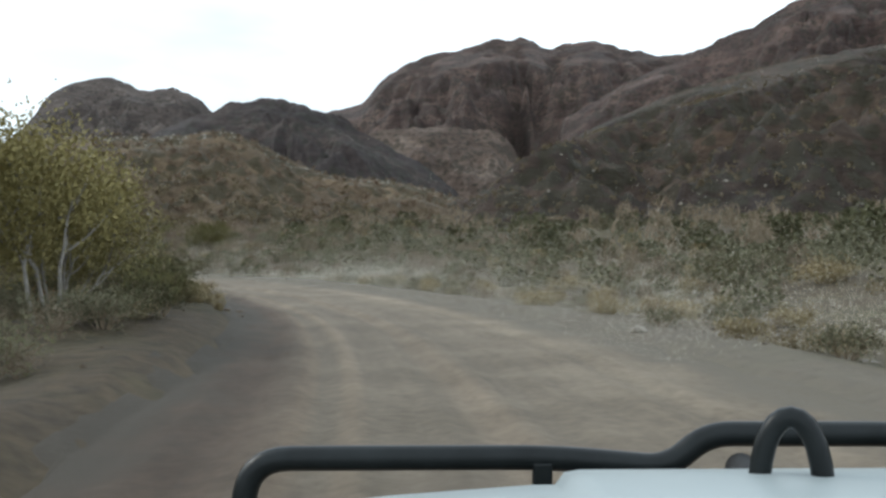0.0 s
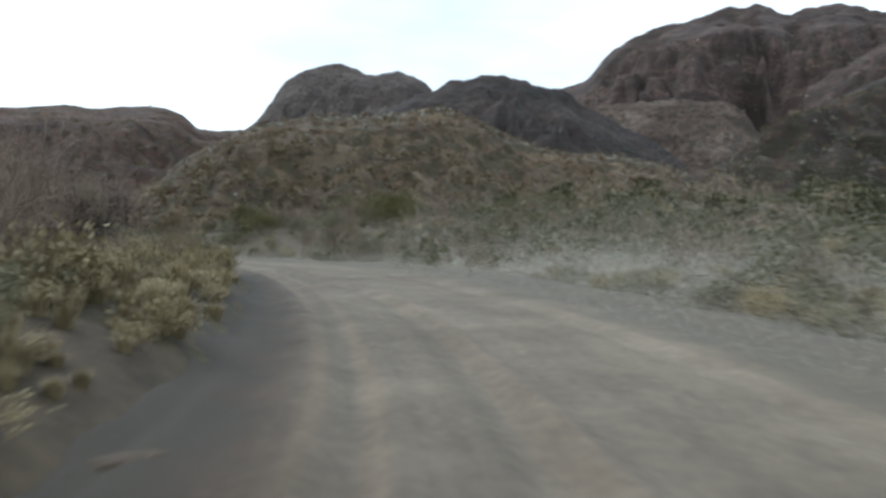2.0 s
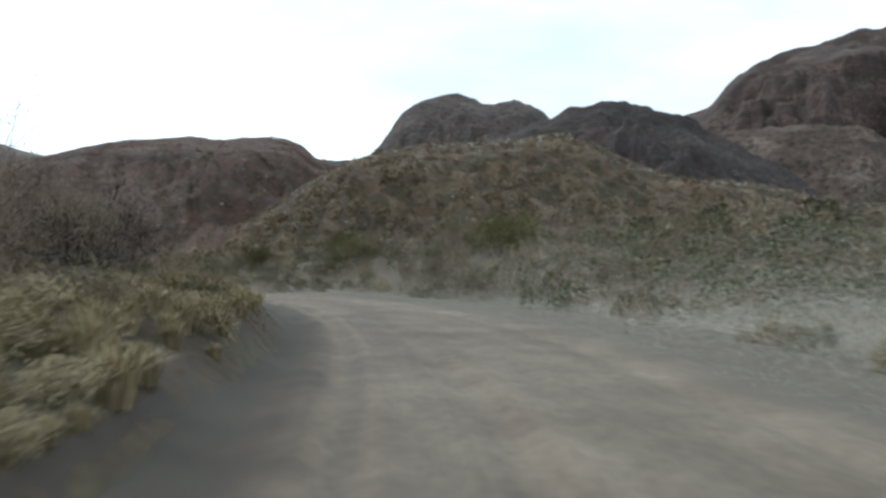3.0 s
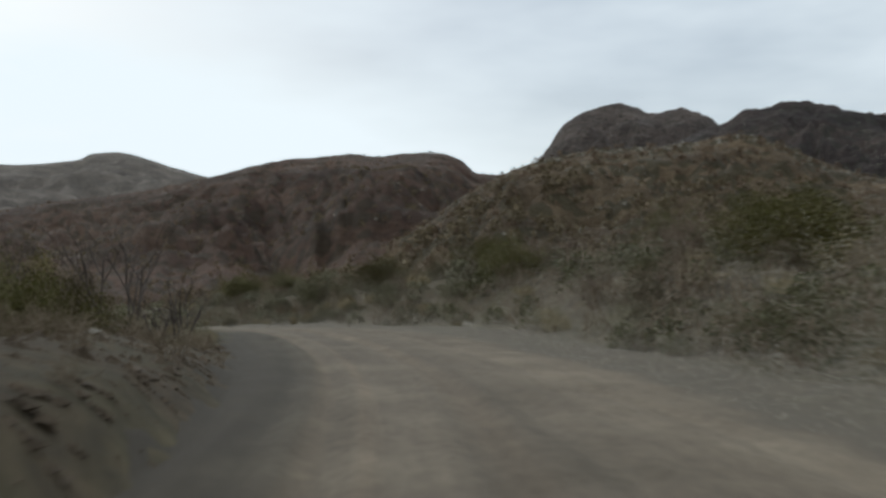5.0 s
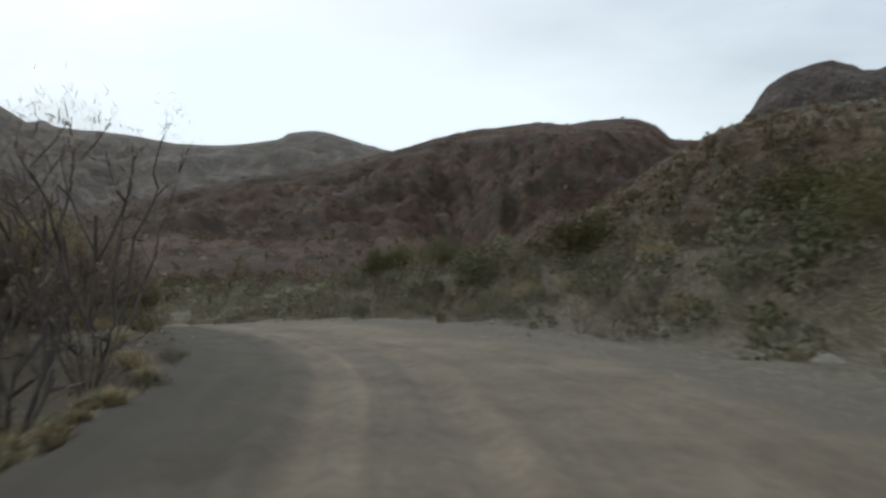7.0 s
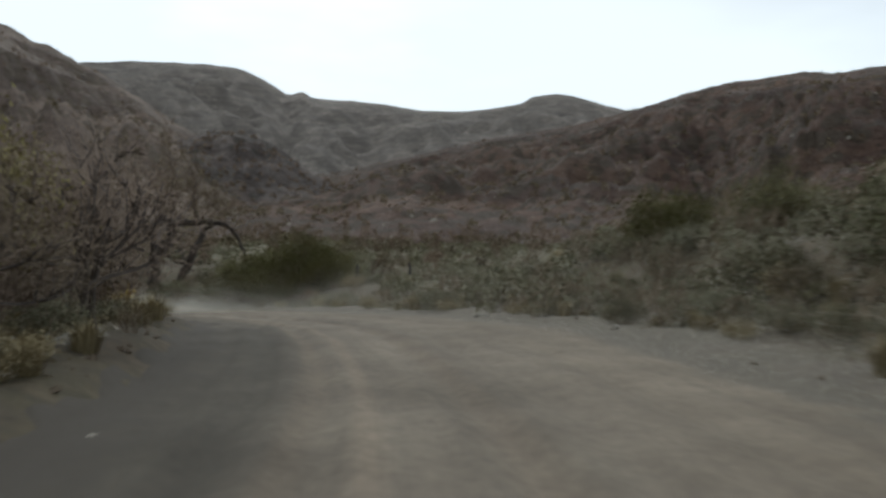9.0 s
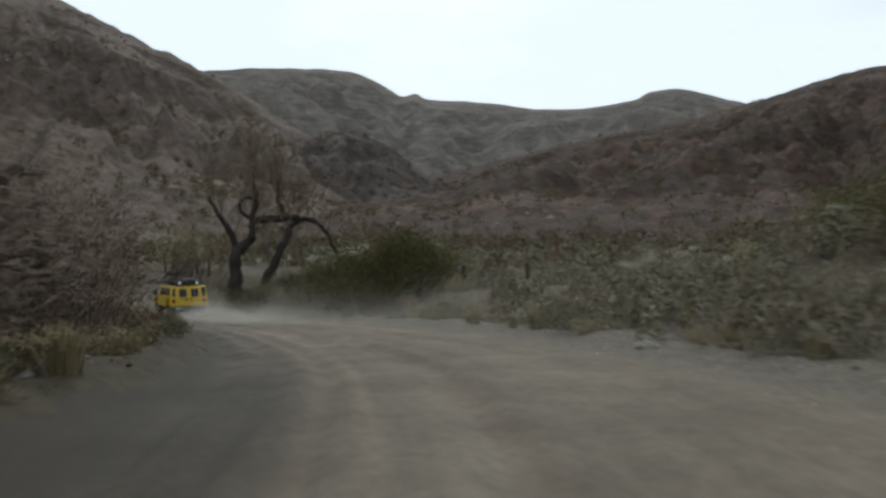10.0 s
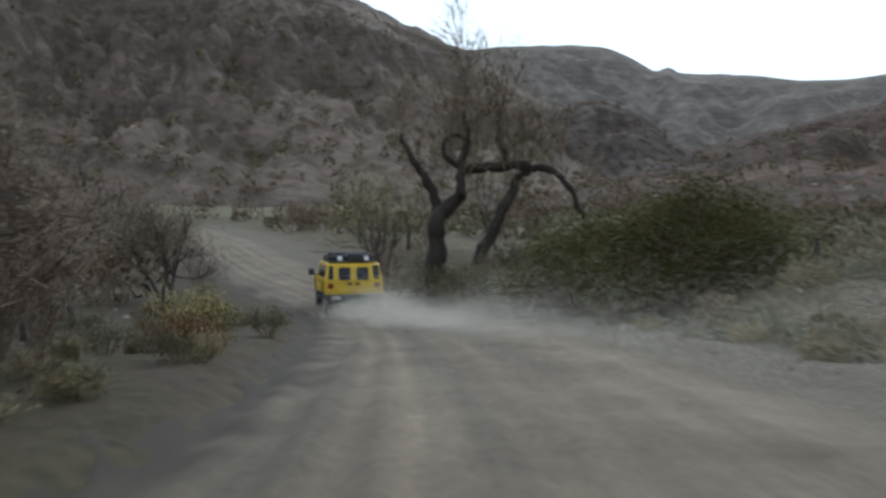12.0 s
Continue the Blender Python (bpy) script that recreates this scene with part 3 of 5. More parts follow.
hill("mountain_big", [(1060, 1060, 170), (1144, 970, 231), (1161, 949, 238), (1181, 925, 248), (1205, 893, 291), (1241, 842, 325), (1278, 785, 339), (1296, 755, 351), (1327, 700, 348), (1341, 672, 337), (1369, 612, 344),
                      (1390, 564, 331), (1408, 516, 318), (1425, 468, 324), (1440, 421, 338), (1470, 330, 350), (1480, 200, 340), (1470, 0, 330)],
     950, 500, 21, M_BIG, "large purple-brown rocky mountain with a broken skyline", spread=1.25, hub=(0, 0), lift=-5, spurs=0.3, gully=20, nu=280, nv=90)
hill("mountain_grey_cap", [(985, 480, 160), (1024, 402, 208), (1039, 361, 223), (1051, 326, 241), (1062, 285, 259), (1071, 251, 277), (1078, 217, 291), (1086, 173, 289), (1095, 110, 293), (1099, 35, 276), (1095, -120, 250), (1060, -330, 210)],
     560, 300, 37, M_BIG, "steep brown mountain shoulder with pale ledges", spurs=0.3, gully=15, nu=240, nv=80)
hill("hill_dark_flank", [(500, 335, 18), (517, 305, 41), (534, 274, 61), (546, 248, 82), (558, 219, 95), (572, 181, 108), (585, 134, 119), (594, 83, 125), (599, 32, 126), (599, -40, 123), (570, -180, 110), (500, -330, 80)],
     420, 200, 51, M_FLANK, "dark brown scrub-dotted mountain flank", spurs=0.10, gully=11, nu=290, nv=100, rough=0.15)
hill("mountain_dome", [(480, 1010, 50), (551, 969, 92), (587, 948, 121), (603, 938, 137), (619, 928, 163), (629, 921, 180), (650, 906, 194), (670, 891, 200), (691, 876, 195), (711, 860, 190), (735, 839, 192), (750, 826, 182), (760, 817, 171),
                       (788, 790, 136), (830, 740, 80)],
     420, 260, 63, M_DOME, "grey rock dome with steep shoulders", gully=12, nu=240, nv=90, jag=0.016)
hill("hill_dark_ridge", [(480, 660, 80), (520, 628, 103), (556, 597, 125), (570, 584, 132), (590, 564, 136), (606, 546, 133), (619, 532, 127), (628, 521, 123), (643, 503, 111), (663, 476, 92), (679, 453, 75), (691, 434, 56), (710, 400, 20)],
     230, 150, 71, M_DARK, "very dark hill ridge in cloud shadow, sloping to a gully", spread=0.72, hub=(12.8, 9.7), lift=0.8, gully=9, nu=240, nv=90, jag=0.03)
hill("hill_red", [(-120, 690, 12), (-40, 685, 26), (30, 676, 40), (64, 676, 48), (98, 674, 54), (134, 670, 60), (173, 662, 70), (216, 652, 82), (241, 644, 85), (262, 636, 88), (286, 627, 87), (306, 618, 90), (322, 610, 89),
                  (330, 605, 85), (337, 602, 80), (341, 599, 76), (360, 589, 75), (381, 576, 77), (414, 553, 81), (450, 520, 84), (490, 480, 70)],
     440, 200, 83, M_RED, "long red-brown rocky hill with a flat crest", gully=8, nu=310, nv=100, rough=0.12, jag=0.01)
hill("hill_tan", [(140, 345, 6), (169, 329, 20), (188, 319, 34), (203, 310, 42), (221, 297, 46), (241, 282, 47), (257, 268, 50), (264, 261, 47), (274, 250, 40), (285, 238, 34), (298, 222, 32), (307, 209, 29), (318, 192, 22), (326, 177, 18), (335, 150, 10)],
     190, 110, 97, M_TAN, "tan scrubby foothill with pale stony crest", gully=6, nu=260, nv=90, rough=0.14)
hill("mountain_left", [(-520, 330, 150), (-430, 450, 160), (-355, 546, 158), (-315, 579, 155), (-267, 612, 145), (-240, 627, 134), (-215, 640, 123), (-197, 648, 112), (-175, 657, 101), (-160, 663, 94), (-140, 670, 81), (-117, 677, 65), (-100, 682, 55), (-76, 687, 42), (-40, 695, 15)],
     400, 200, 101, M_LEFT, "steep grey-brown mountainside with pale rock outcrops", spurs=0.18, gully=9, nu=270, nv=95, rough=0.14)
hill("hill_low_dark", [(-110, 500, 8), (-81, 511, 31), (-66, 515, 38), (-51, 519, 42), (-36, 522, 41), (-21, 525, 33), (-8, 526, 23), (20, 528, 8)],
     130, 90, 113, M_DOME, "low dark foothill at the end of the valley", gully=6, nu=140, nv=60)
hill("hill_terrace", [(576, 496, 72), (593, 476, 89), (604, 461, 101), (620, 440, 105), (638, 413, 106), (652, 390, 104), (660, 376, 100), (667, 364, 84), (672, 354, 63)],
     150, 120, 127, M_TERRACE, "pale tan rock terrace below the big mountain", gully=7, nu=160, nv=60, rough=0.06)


# ---- helpers for things ----
def mesh_from(name, verts, faces, mat, smooth=False):
    me = bpy.data.meshes.new(name)
    me.from_pydata(verts, [], faces)
    me.materials.append(mat)
    if smooth:
        me.polygons.foreach_set("use_smooth", [True] * len(me.polygons))
    me.update()
    return me


def bm_mesh(name, bm, mat, smooth=False):
    me = bpy.data.meshes.new(name)
    bm.normal_update()
    bm.to_mesh(me)
    bm.free()
    me.materials.append(mat)
    if smooth:
        me.polygons.foreach_set("use_smooth", [True] * len(me.polygons))
    return me


def part(name, bm, mat, parent, label="", smooth=False):
    """Links a bmesh as one mesh object under a thing or a part."""
    ob = new(name, bm_mesh(name, bm, mat, smooth))
    ob.parent = parent
    return tagged(ob, label)


def box(bm, x0, x1, y0, y1, z0, z1, bevel=0.0):
    r = bmesh.ops.create_cube(bm, size=1.0, matrix=Matrix.Translation(((x0 + x1) / 2, (y0 + y1) / 2, (z0 + z1) / 2)) @ Matrix.Diagonal((x1 - x0, y1 - y0, z1 - z0, 1)))
    if bevel:
        es = list({e for v in r["verts"] for e in v.link_edges})
        bmesh.ops.bevel(bm, geom=es, offset=bevel, segments=2, affect="EDGES", profile=0.6)
    return r["verts"]


def rod(bm, pts, rad, seg=10):
    """A round bar along a line of points, with closed ends."""
    pts = [Vector(p) for p in pts]
    rings, side = [], None
    for i, p in enumerate(pts):
        d = (pts[min(i + 1, len(pts) - 1)] - pts[max(i - 1, 0)]).normalized()
        side = d.orthogonal().normalized() if side is None else (side - d * side.dot(d)).normalized()
        up = side.cross(d)
        r = rad[i] if isinstance(rad, (list, tuple)) else rad
        rings.append([bm.verts.new(p + (side * math.cos(a) + up * math.sin(a)) * r) for a in [2 * math.pi * k / seg for k in range(seg)]])
    for a, b in zip(rings, rings[1:]):
        for k in range(seg):
            bm.faces.new((a[k], a[(k + 1) % seg], b[(k + 1) % seg], b[k]))
    bm.faces.new(rings[0][::-1])
    bm.faces.new(rings[-1])


def arc(points, corner, steps=6):
    """A line of points with its corners rounded."""
    p = [Vector(q) for q in points]
    out = [p[0]]
    for a, b, c in zip(p, p[1:], p[2:]):
        r = min(corner, (a - b).length * 0.49, (c - b).length * 0.49)
        s, e = b + (a - b).normalized() * r, b + (c - b).normalized() * r
        for k in range(steps + 1):
            u = k / steps
            out.append(s * (1 - u) ** 2 + b * 2 * u * (1 - u) + e * u * u)
    out.append(p[-1])
    return out


def twig(verts, faces, a, b, ra, rb, sides=3):
    """A tapered stick from a to b, added to lists."""
    d = b - a
    if d.length < 1e-5:
        return
    d.normalize()
    side = d.orthogonal().normalized()
    up = side.cross(d)
    k0 = len(verts)
    if sides < 3:
        side = side * math.cos(k0) + up * math.sin(k0)
        verts.extend([tuple(a - side * ra), tuple(a + side * ra), tuple(b + side * rb), tuple(b - side * rb)][: 4 if sides == 2 else 3])
        faces.append(tuple(range(k0, len(verts))))
        return
    for p, r in ((a, ra), (b, rb)):
        for k in range(sides):
            t = 2 * math.pi * k / sides
            verts.append(tuple(p + (side * math.cos(t) + up * math.sin(t)) * r))
    for k in range(sides):
        faces.append((k0 + k, k0 + (k + 1) % sides, k0 + sides + (k + 1) % sides, k0 + sides + k))


def wild(rng, spread=1.0):
    return Vector((rng.gauss(0, 1), rng.gauss(0, 1), rng.gauss(0, 1))) * spread


def grow(rng, verts, faces, tips, p, d, length, rad, depth, bend=0.35, fork=3, lift=0.1, sides=3, shrink=0.68, steps=3):
    """A branch that wanders, tapers and forks; its tips are collected."""
    q, w = p.copy(), d.normalized()
    if depth == 0:
        steps, sides, rad = min(steps, 2), 1, rad * 1.3
    elif depth == 1:
        sides, rad = 2, rad * 1.15
    for k in range(steps):
        w = (w + wild(rng, bend * 0.5) + Vector((0, 0, lift))).normalized()
        e = q + w * length / steps
        r0, r1 = rad * (1 - 0.35 * k / steps), rad * (1 - 0.35 * (k + 1) / steps)
        twig(verts, faces, q, e, r0, r1, sides)
        q = e
        if depth <= 1:
            tips.append((q.copy(), w.copy()))
    if depth > 0:
        for _ in range(fork):
            nd = (w + wild(rng, 0.55)).normalized()
            grow(rng, verts, faces, tips, q - w * length * rng.uniform(0, 0.35), nd, length * shrink * rng.uniform(0.75, 1.2), rad * 0.6, depth - 1, bend, fork, lift, 3, shrink, steps)


def leaves(rng, tips, count, spread, size, thin=0.45):
    """Small pointed leaves round the tips of the twigs."""
    verts, faces = [], []
    for _ in range(count):
        p, w = tips[rng.randrange(len(tips))]
        c = p + wild(rng, spread)
        a = (w + wild(rng, 0.8)).normalized()
        b = a.orthogonal().normalized() * size * thin
        a = a * size * rng.uniform(0.6, 1.3)
        k = len(verts)
        verts.extend([tuple(c - a * 0.5 - b * 0.6), tuple(c - a * 0.4 + b * 0.6), tuple(c + a * 0.6)])
        faces.append((k, k + 1, k + 2))
    return verts, faces


def bush(seed, wide, high, mat, label, category="bush", stems=16, depth=2, count=1100, size=0.05, spread=0.07, twig_mat=None, rad=0.012, lean=0.9, group="", sink=0.04, fork=3, name="bush"):
    """A shrub: stems that fan out from the root, and foliage."""
    rng = random.Random(seed)
    v, f, tips = [], [], []
    for k in range(stems):
        a = 2 * math.pi * (k + rng.random()) / stems
        tilt = rng.uniform(0.15, lean)
        d = Vector((math.cos(a) * tilt * wide, math.sin(a) * tilt * wide, high * rng.uniform(0.55, 1.0)))
        n = d.length
        grow(rng, v, f, tips, Vector((math.cos(a) * 0.08, math.sin(a) * 0.08, -sink)), d, n * 0.52, rad, depth, 0.3, fork, 0.05, steps=2)
    top = new(name)
    tagged(top, label, category, group)
    st = new("wood", mesh_from("wood", v, f, twig_mat or M_TWIG))
    st.parent = top
    if count:
        lv, lf = leaves(rng, tips, count, spread, size)
        fo = new("foliage", mesh_from("foliage", lv, lf, mat))
        fo.parent = top
    return top


def tuft(seed, wide, high, mat, label, blades=200, category="grass tuft"):
    """A clump of dry grass: bent tapering blades from one root."""
    rng = random.Random(seed)
    v, f = [], []
    for _ in range(blades):
        a, lean = rng.uniform(0, 2 * math.pi), rng.random() ** 0.7
        root = Vector((math.cos(a), math.sin(a), 0)) * rng.random() * wide * 0.25
        out = Vector((math.cos(a + rng.gauss(0, 0.5)), math.sin(a + rng.gauss(0, 0.5)), 0))
        h = high * rng.uniform(0.55, 1.1)
        p1 = root + out * lean * wide * 0.2 + Vector((0, 0, h * 0.55))
        p2 = root + out * lean * wide * 0.55 + Vector((0, 0, h * (1 - 0.35 * lean)))
        b = out.cross(Vector((0, 0, 1))) * 0.012
        k = len(v)
        v.extend([tuple(root - b - Vector((0, 0, 0.04))), tuple(root + b - Vector((0, 0, 0.04))), tuple(p1 + b * 0.8), tuple(p1 - b * 0.8), tuple(p2)])
        f.extend([(k, k + 1, k + 2, k + 3), (k + 3, k + 2, k + 4)])
    top = new("grass_tuft", mesh_from("grass_tuft", v, f, mat))
    return tagged(top, label, category)


def stone(seed, size, mat=None, label="pale weathered stone lying on the verge"):
    rng = random.Random(seed)
    bm = bmesh.new()
    bmesh.ops.create_icosphere(bm, subdivisions=2, radius=0.5)
    off = Vector((rng.uniform(0, 50), rng.uniform(0, 50), 0))
    for vt in bm.verts:
        n = noise.fractal(vt.co * 1.7 + off, 1.0, 2.0, 3)
        vt.co = vt.co * (1 + 0.45 * n)
        vt.co.x *= 1.3
        vt.co.z = max(vt.co.z * 0.7, -0.2)
    bmesh.ops.scale(bm, verts=bm.verts, vec=(size, size, size))
    ob = new("stone", bm_mesh("stone", bm, mat or M_STONE))
    return tagged(ob, label, "stone", "stones along the road")


def down(x, y, sink=0.0):
    return float(lay(x, y)[0]) - sink


def spot(s, d):
    """The place in the plan d metres to the left of the track at s metres along it."""
    k = int(np.argmin(np.abs(T_S - s)))
    return float(TRACK[k, 0] + T_LEFT[k, 0] * d), float(TRACK[k, 1] + T_LEFT[k, 1] * d)


# ---- shrubs along the road ----
PATTERN = {
    "sage": [bush(11 + k, 0.75, 0.75, M_SAGE, "rounded grey-green sage bush on dry soil", name="sage_bush", stems=14, count=1300, size=0.055, spread=0.07) for k in range(3)],
    "green": [bush(31 + k, 0.95, 1.05, M_GREEN, "olive-green creosote bush beside the gravel road", name="creosote_bush", stems=15, count=1500, size=0.06, spread=0.09) for k in range(3)],
    "bare": [bush(51 + k, 0.8, 0.95, M_TWIG, "bare grey-brown twiggy shrub", name="bare_shrub", stems=11, depth=3, count=250, size=0.04, spread=0.05) for k in range(2)],
    "straw": [bush(61 + k, 0.7, 0.6, M_STRAW, "dry straw-coloured brush clump", name="brush_clump", stems=15, count=1000, size=0.07, spread=0.08, twig_mat=M_STRAW) for k in range(2)],
    "tuft": [tuft(71 + k, 0.8, 0.7, M_STRAW, "dry straw-coloured grass tuft on the road bank") for k in range(3)],
    "thicket": [bush(81 + k, 1.35, 3.3, M_PINKTWIG, "tall leafless reddish-brown willow thicket", "thicket", name="willow_thicket", stems=14, depth=3, count=700, size=0.05, spread=0.12, twig_mat=M_PINKTWIG, rad=0.022, lean=0.55) for k in range(3)],
    "spring": [bush(93, 0.9, 0.9, M_YELLOW, "yellow-green leafy shrub beside the road", name="spring_shrub", stems=18, count=1500, size=0.06, spread=0.09)],
    "rust": [bush(91, 0.7, 0.7, M_RUST, "rust-brown dried shrub at the road edge", name="dried_shrub", stems=18, count=1200, size=0.06, spread=0.07)],
    "coarse": [bush(101 + k, 1.3, 2.9, M_TWIG, "tall bare shrub with coarse dark branches", name="branchy_shrub", stems=9, depth=2, count=260, size=0.05, spread=0.06, rad=0.034, lean=0.7, twig_mat=M_STEMBARK) for k in range(2)],
    "tall": [bush(95 + k, 1.7, 2.0, M_DEEP, "large dark green rounded shrub in the meadow", name="green_shrub", stems=18, depth=3, count=9500, size=0.075, spread=0.16, rad=0.02) for k in range(2)],
}
USED = {k: 0 for k in PATTERN}


def plant(kind, x, y, size=1.0, turn=0.0, high=1.0, group=""):
    """Sets the next pattern of that kind, or a copy of it, at a place."""
    row = PATTERN[kind]
    k = USED[kind]
    USED[kind] += 1
    at = Matrix.LocRotScale((x, y, down(x, y, 0.03)), Euler((0, 0, turn)), None)
    src = row[k % len(row)]
    ob = src if k < len(row) else copy_thing(src, at)
    ob.matrix_basis = at
    ob.scale = (size, size, size * high)
    if group:
        ob["group"] = group
    return ob


def scatter(rng, kinds, n, s0, s1, d0, d1, lo, hi, group, power=1.0, keep=0.9, gap=0.9):
    """Shrubs strewn between two places along the track and two distances to its side."""
    put = []
    tries = 0
    while len(put) < n and tries < n * 12:
        tries += 1
        d = d0 + (d1 - d0) * rng.random() ** power
        x, y = spot(rng.uniform(s0, s1), d)
        ss, dd = (float(q[0]) for q in along(x, y)[:2])
        el, er = narrow(ss)
        if -er - 0.9 < dd < el + gap:
            continue
        size = rng.uniform(lo, hi)
        if any((x - a) ** 2 + (y - b) ** 2 < (keep * 0.5 * (size + c)) ** 2 for a, b, c in put):
            continue
        put.append((x, y, size))
        plant(rng.choice(kinds), x, y, size, rng.uniform(0, 6.28), rng.uniform(0.8, 1.15), group)


def strew(name, label, mat, places, quads, leaf, seed, stems=False):
    """Far scrub in one mesh: each clump an uneven heap of small tilted blades."""
    rng = np.random.default_rng(seed)
    p = np.array([q[:3] for q in places])
    size = np.array([q[3] for q in places])
    high = np.array([q[4] for q in places])
    n = len(p)
    a = rng.uniform(0, 2 * np.pi, (n, quads))
    lift = rng.random((n, quads)) ** 0.8
    lean = rng.uniform(0.5, 1.0, (n, quads)) * np.sqrt(1 - (lift * 0.92) ** 2) * (0.75 + 0.5 * rng.random((n, 1)))
    c = np.stack([np.cos(a) * lean, np.sin(a) * lean, lift], -1)
    c[..., :2] *= 0.5 * size[:, None, None]
    c[..., 2] *= high[:, None]
    c += p[:, None, :]
    w = rng.normal(size=(n, quads, 3))
    if stems:
        w[..., 2] = np.abs(w[..., 2]) * 3
    w /= np.linalg.norm(w, axis=-1, keepdims=True)
    t = np.cross(w, rng.normal(size=(n, quads, 3)))
    t /= np.linalg.norm(t, axis=-1, keepdims=True)
    ls = leaf * (0.6 + 0.8 * rng.random((n, quads, 1))) * size[:, None, None]
    w, t = w * ls, t * ls * (0.12 if stems else 0.55)
    verts = np.stack([c - w - t, c - 0.8 * w + 1.1 * t, c + 1.2 * w], 2).reshape(-1, 3)
    faces = np.arange(len(verts)).reshape(-1, 3)
    ob = new(name, mesh_from(name, verts.tolist(), faces.tolist(), mat))
    return tagged(ob, label, "scrub", "", "stuff")


def field(seed, n, s0, s1, d0, d1, lo, hi, tall=0.7, patch=0.0):
    """Places for far scrub between two places along the track and two distances to its side."""
    rng = np.random.default_rng(seed)
    k = np.interp(rng.uniform(s0, s1, n), T_S, np.arange(len(TRACK))).astype(int)
    d = d0 + (d1 - d0) * rng.random(n)
    x, y = TRACK[k, 0] + T_LEFT[k, 0] * d, TRACK[k, 1] + T_LEFT[k, 1] * d
    ss, dd, _ = along(x, y)
    ok = np.abs(dd) > min(abs(d0), abs(d1)) * 0.9
    ok &= ((x - 30) / 8) ** 2 + ((y - 160) / 9) ** 2 > 1  # open ground under the old cottonwood
    ok &= ((x - 39) / 7) ** 2 + ((y - 147) / 5) ** 2 > 1  # and before the large shrubs in the meadow
    ok &= ((x - 46) / 6) ** 2 + ((y - 142) / 5) ** 2 > 1  # and round the fence posts
    if patch:
        ok &= fbm(x / 17, y / 17, seed + 5, 3) > -patch
    x, y = x[ok], y[ok]
    size = rng.uniform(lo, hi, len(x))
    high = size * tall * rng.uniform(0.7, 1.3, len(x))
    return np.stack([x, y, lay(x, y) - 0.05, size, high], 1)


def on_hill(name, seed, n, lo, hi, tall=0.7, low=0.0, top=1.0):
    """Places for scrub on a hill's flank."""
    px, py, pz = HILLS[name]
    rng = np.random.default_rng(seed)
    i = rng.integers(0, px.shape[0] - 1, n)
    j = (rng.uniform(low, top, n) * (px.shape[1] - 2)).astype(int)
    u, v = rng.random(n), rng.random(n)

    def mixed(q):
        return (q[i, j] * (1 - u) + q[i + 1, j] * u) * (1 - v) + (q[i, j + 1] * (1 - u) + q[i + 1, j + 1] * u) * v

    size = rng.uniform(lo, hi, n)
    return np.stack([mixed(px), mixed(py), mixed(pz) - 0.1, size, size * tall], 1)


def boulders(name, label, mat, places, seed):
    """Scattered rocks in one mesh, each a rough eight-sided lump."""
    rng = np.random.default_rng(seed)
    n = len(places)
    form = np.array([(1, 0, 0), (0, 1, 0), (-1, 0, 0), (0, -1, 0), (0, 0, 1), (0, 0, -0.6)], float)
    v = form[None] * rng.uniform(0.5, 1.2, (n, 6, 1)) + rng.normal(0, 0.15, (n, 6, 3))
    turn = rng.uniform(0, 6.28, n)
    x, y = v[..., 0] * np.cos(turn)[:, None] - v[..., 1] * np.sin(turn)[:, None], v[..., 0] * np.sin(turn)[:, None] + v[..., 1] * np.cos(turn)[:, None]
    v = np.stack([x, y, v[..., 2] * 0.7], -1) * (places[:, 3] * 0.5)[:, None, None] + places[:, None, :3]
    tri = np.array([(0, 1, 4), (1, 2, 4), (2, 3, 4), (3, 0, 4), (1, 0, 5), (2, 1, 5), (3, 2, 5), (0, 3, 5)])
    f = (tri[None] + 6 * np.arange(n)[:, None, None]).reshape(-1, 3)
    ob = new(name, mesh_from(name, v.reshape(-1, 3).tolist(), f.tolist(), mat))
    return tagged(ob, label, "rocks", "", "stuff")


R = random.Random(4)
RIGHT, LEFT, MEADOW = "shrubs on the slope beside the road", "tufts and shrubs on the road bank", "shrubs in the meadow"
# right side: sandy verge, then scrub climbing to the hills
scatter(R, ["sage", "sage", "straw", "bare"], 84, S0 + 6, S0 + 130, -6.2, -14, 0.55, 1.0, RIGHT)
scatter(R, ["sage", "green", "bare", "sage", "straw"], 90, S0 + 62, S0 + 138, -7.2, -15, 0.8, 1.5, RIGHT, 1.0, 0.8)
scatter(R, ["sage", "sage", "green", "bare", "straw"], 90, S0 + 15, S0 + 140, -11, -26, 0.9, 1.7, RIGHT)
scatter(R, ["straw", "straw", "sage", "bare"], 46, S0 + 12, S0 + 50, -6.6, -10.5, 0.6, 1.05, RIGHT, 1.0, 0.7)
# left side: bank with tufts and shrubs, thickets along the wash behind
WASH = "leafless thickets along the wash"
scatter(R, ["green", "green", "sage", "rust"], 30, S0 + 9, S0 + 27, 3.9, 8.5, 0.65, 1.2, LEFT, 1.0, 0.7)
scatter(R, ["tuft"], 110, S0 + 24, S0 + 57, 2.5, 4.4, 0.28, 0.55, LEFT, 1.0, 0.4, 0.3)
scatter(R, ["tuft", "tuft", "straw"], 115, S0 + 27, S0 + 56, 2.7, 5.0, 0.45, 0.95, LEFT, 1.0, 0.45, 0.45)
scatter(R, ["tuft", "straw", "straw", "bare"], 62, S0 + 26, S0 + 56, 4.2, 8.0, 0.7, 1.15, LEFT, 1.0, 0.5)
scatter(R, ["straw", "sage", "sage", "bare"], 28, S0 + 12, S0 + 56, 3.4, 10, 0.6, 1.1, LEFT, 1.2)
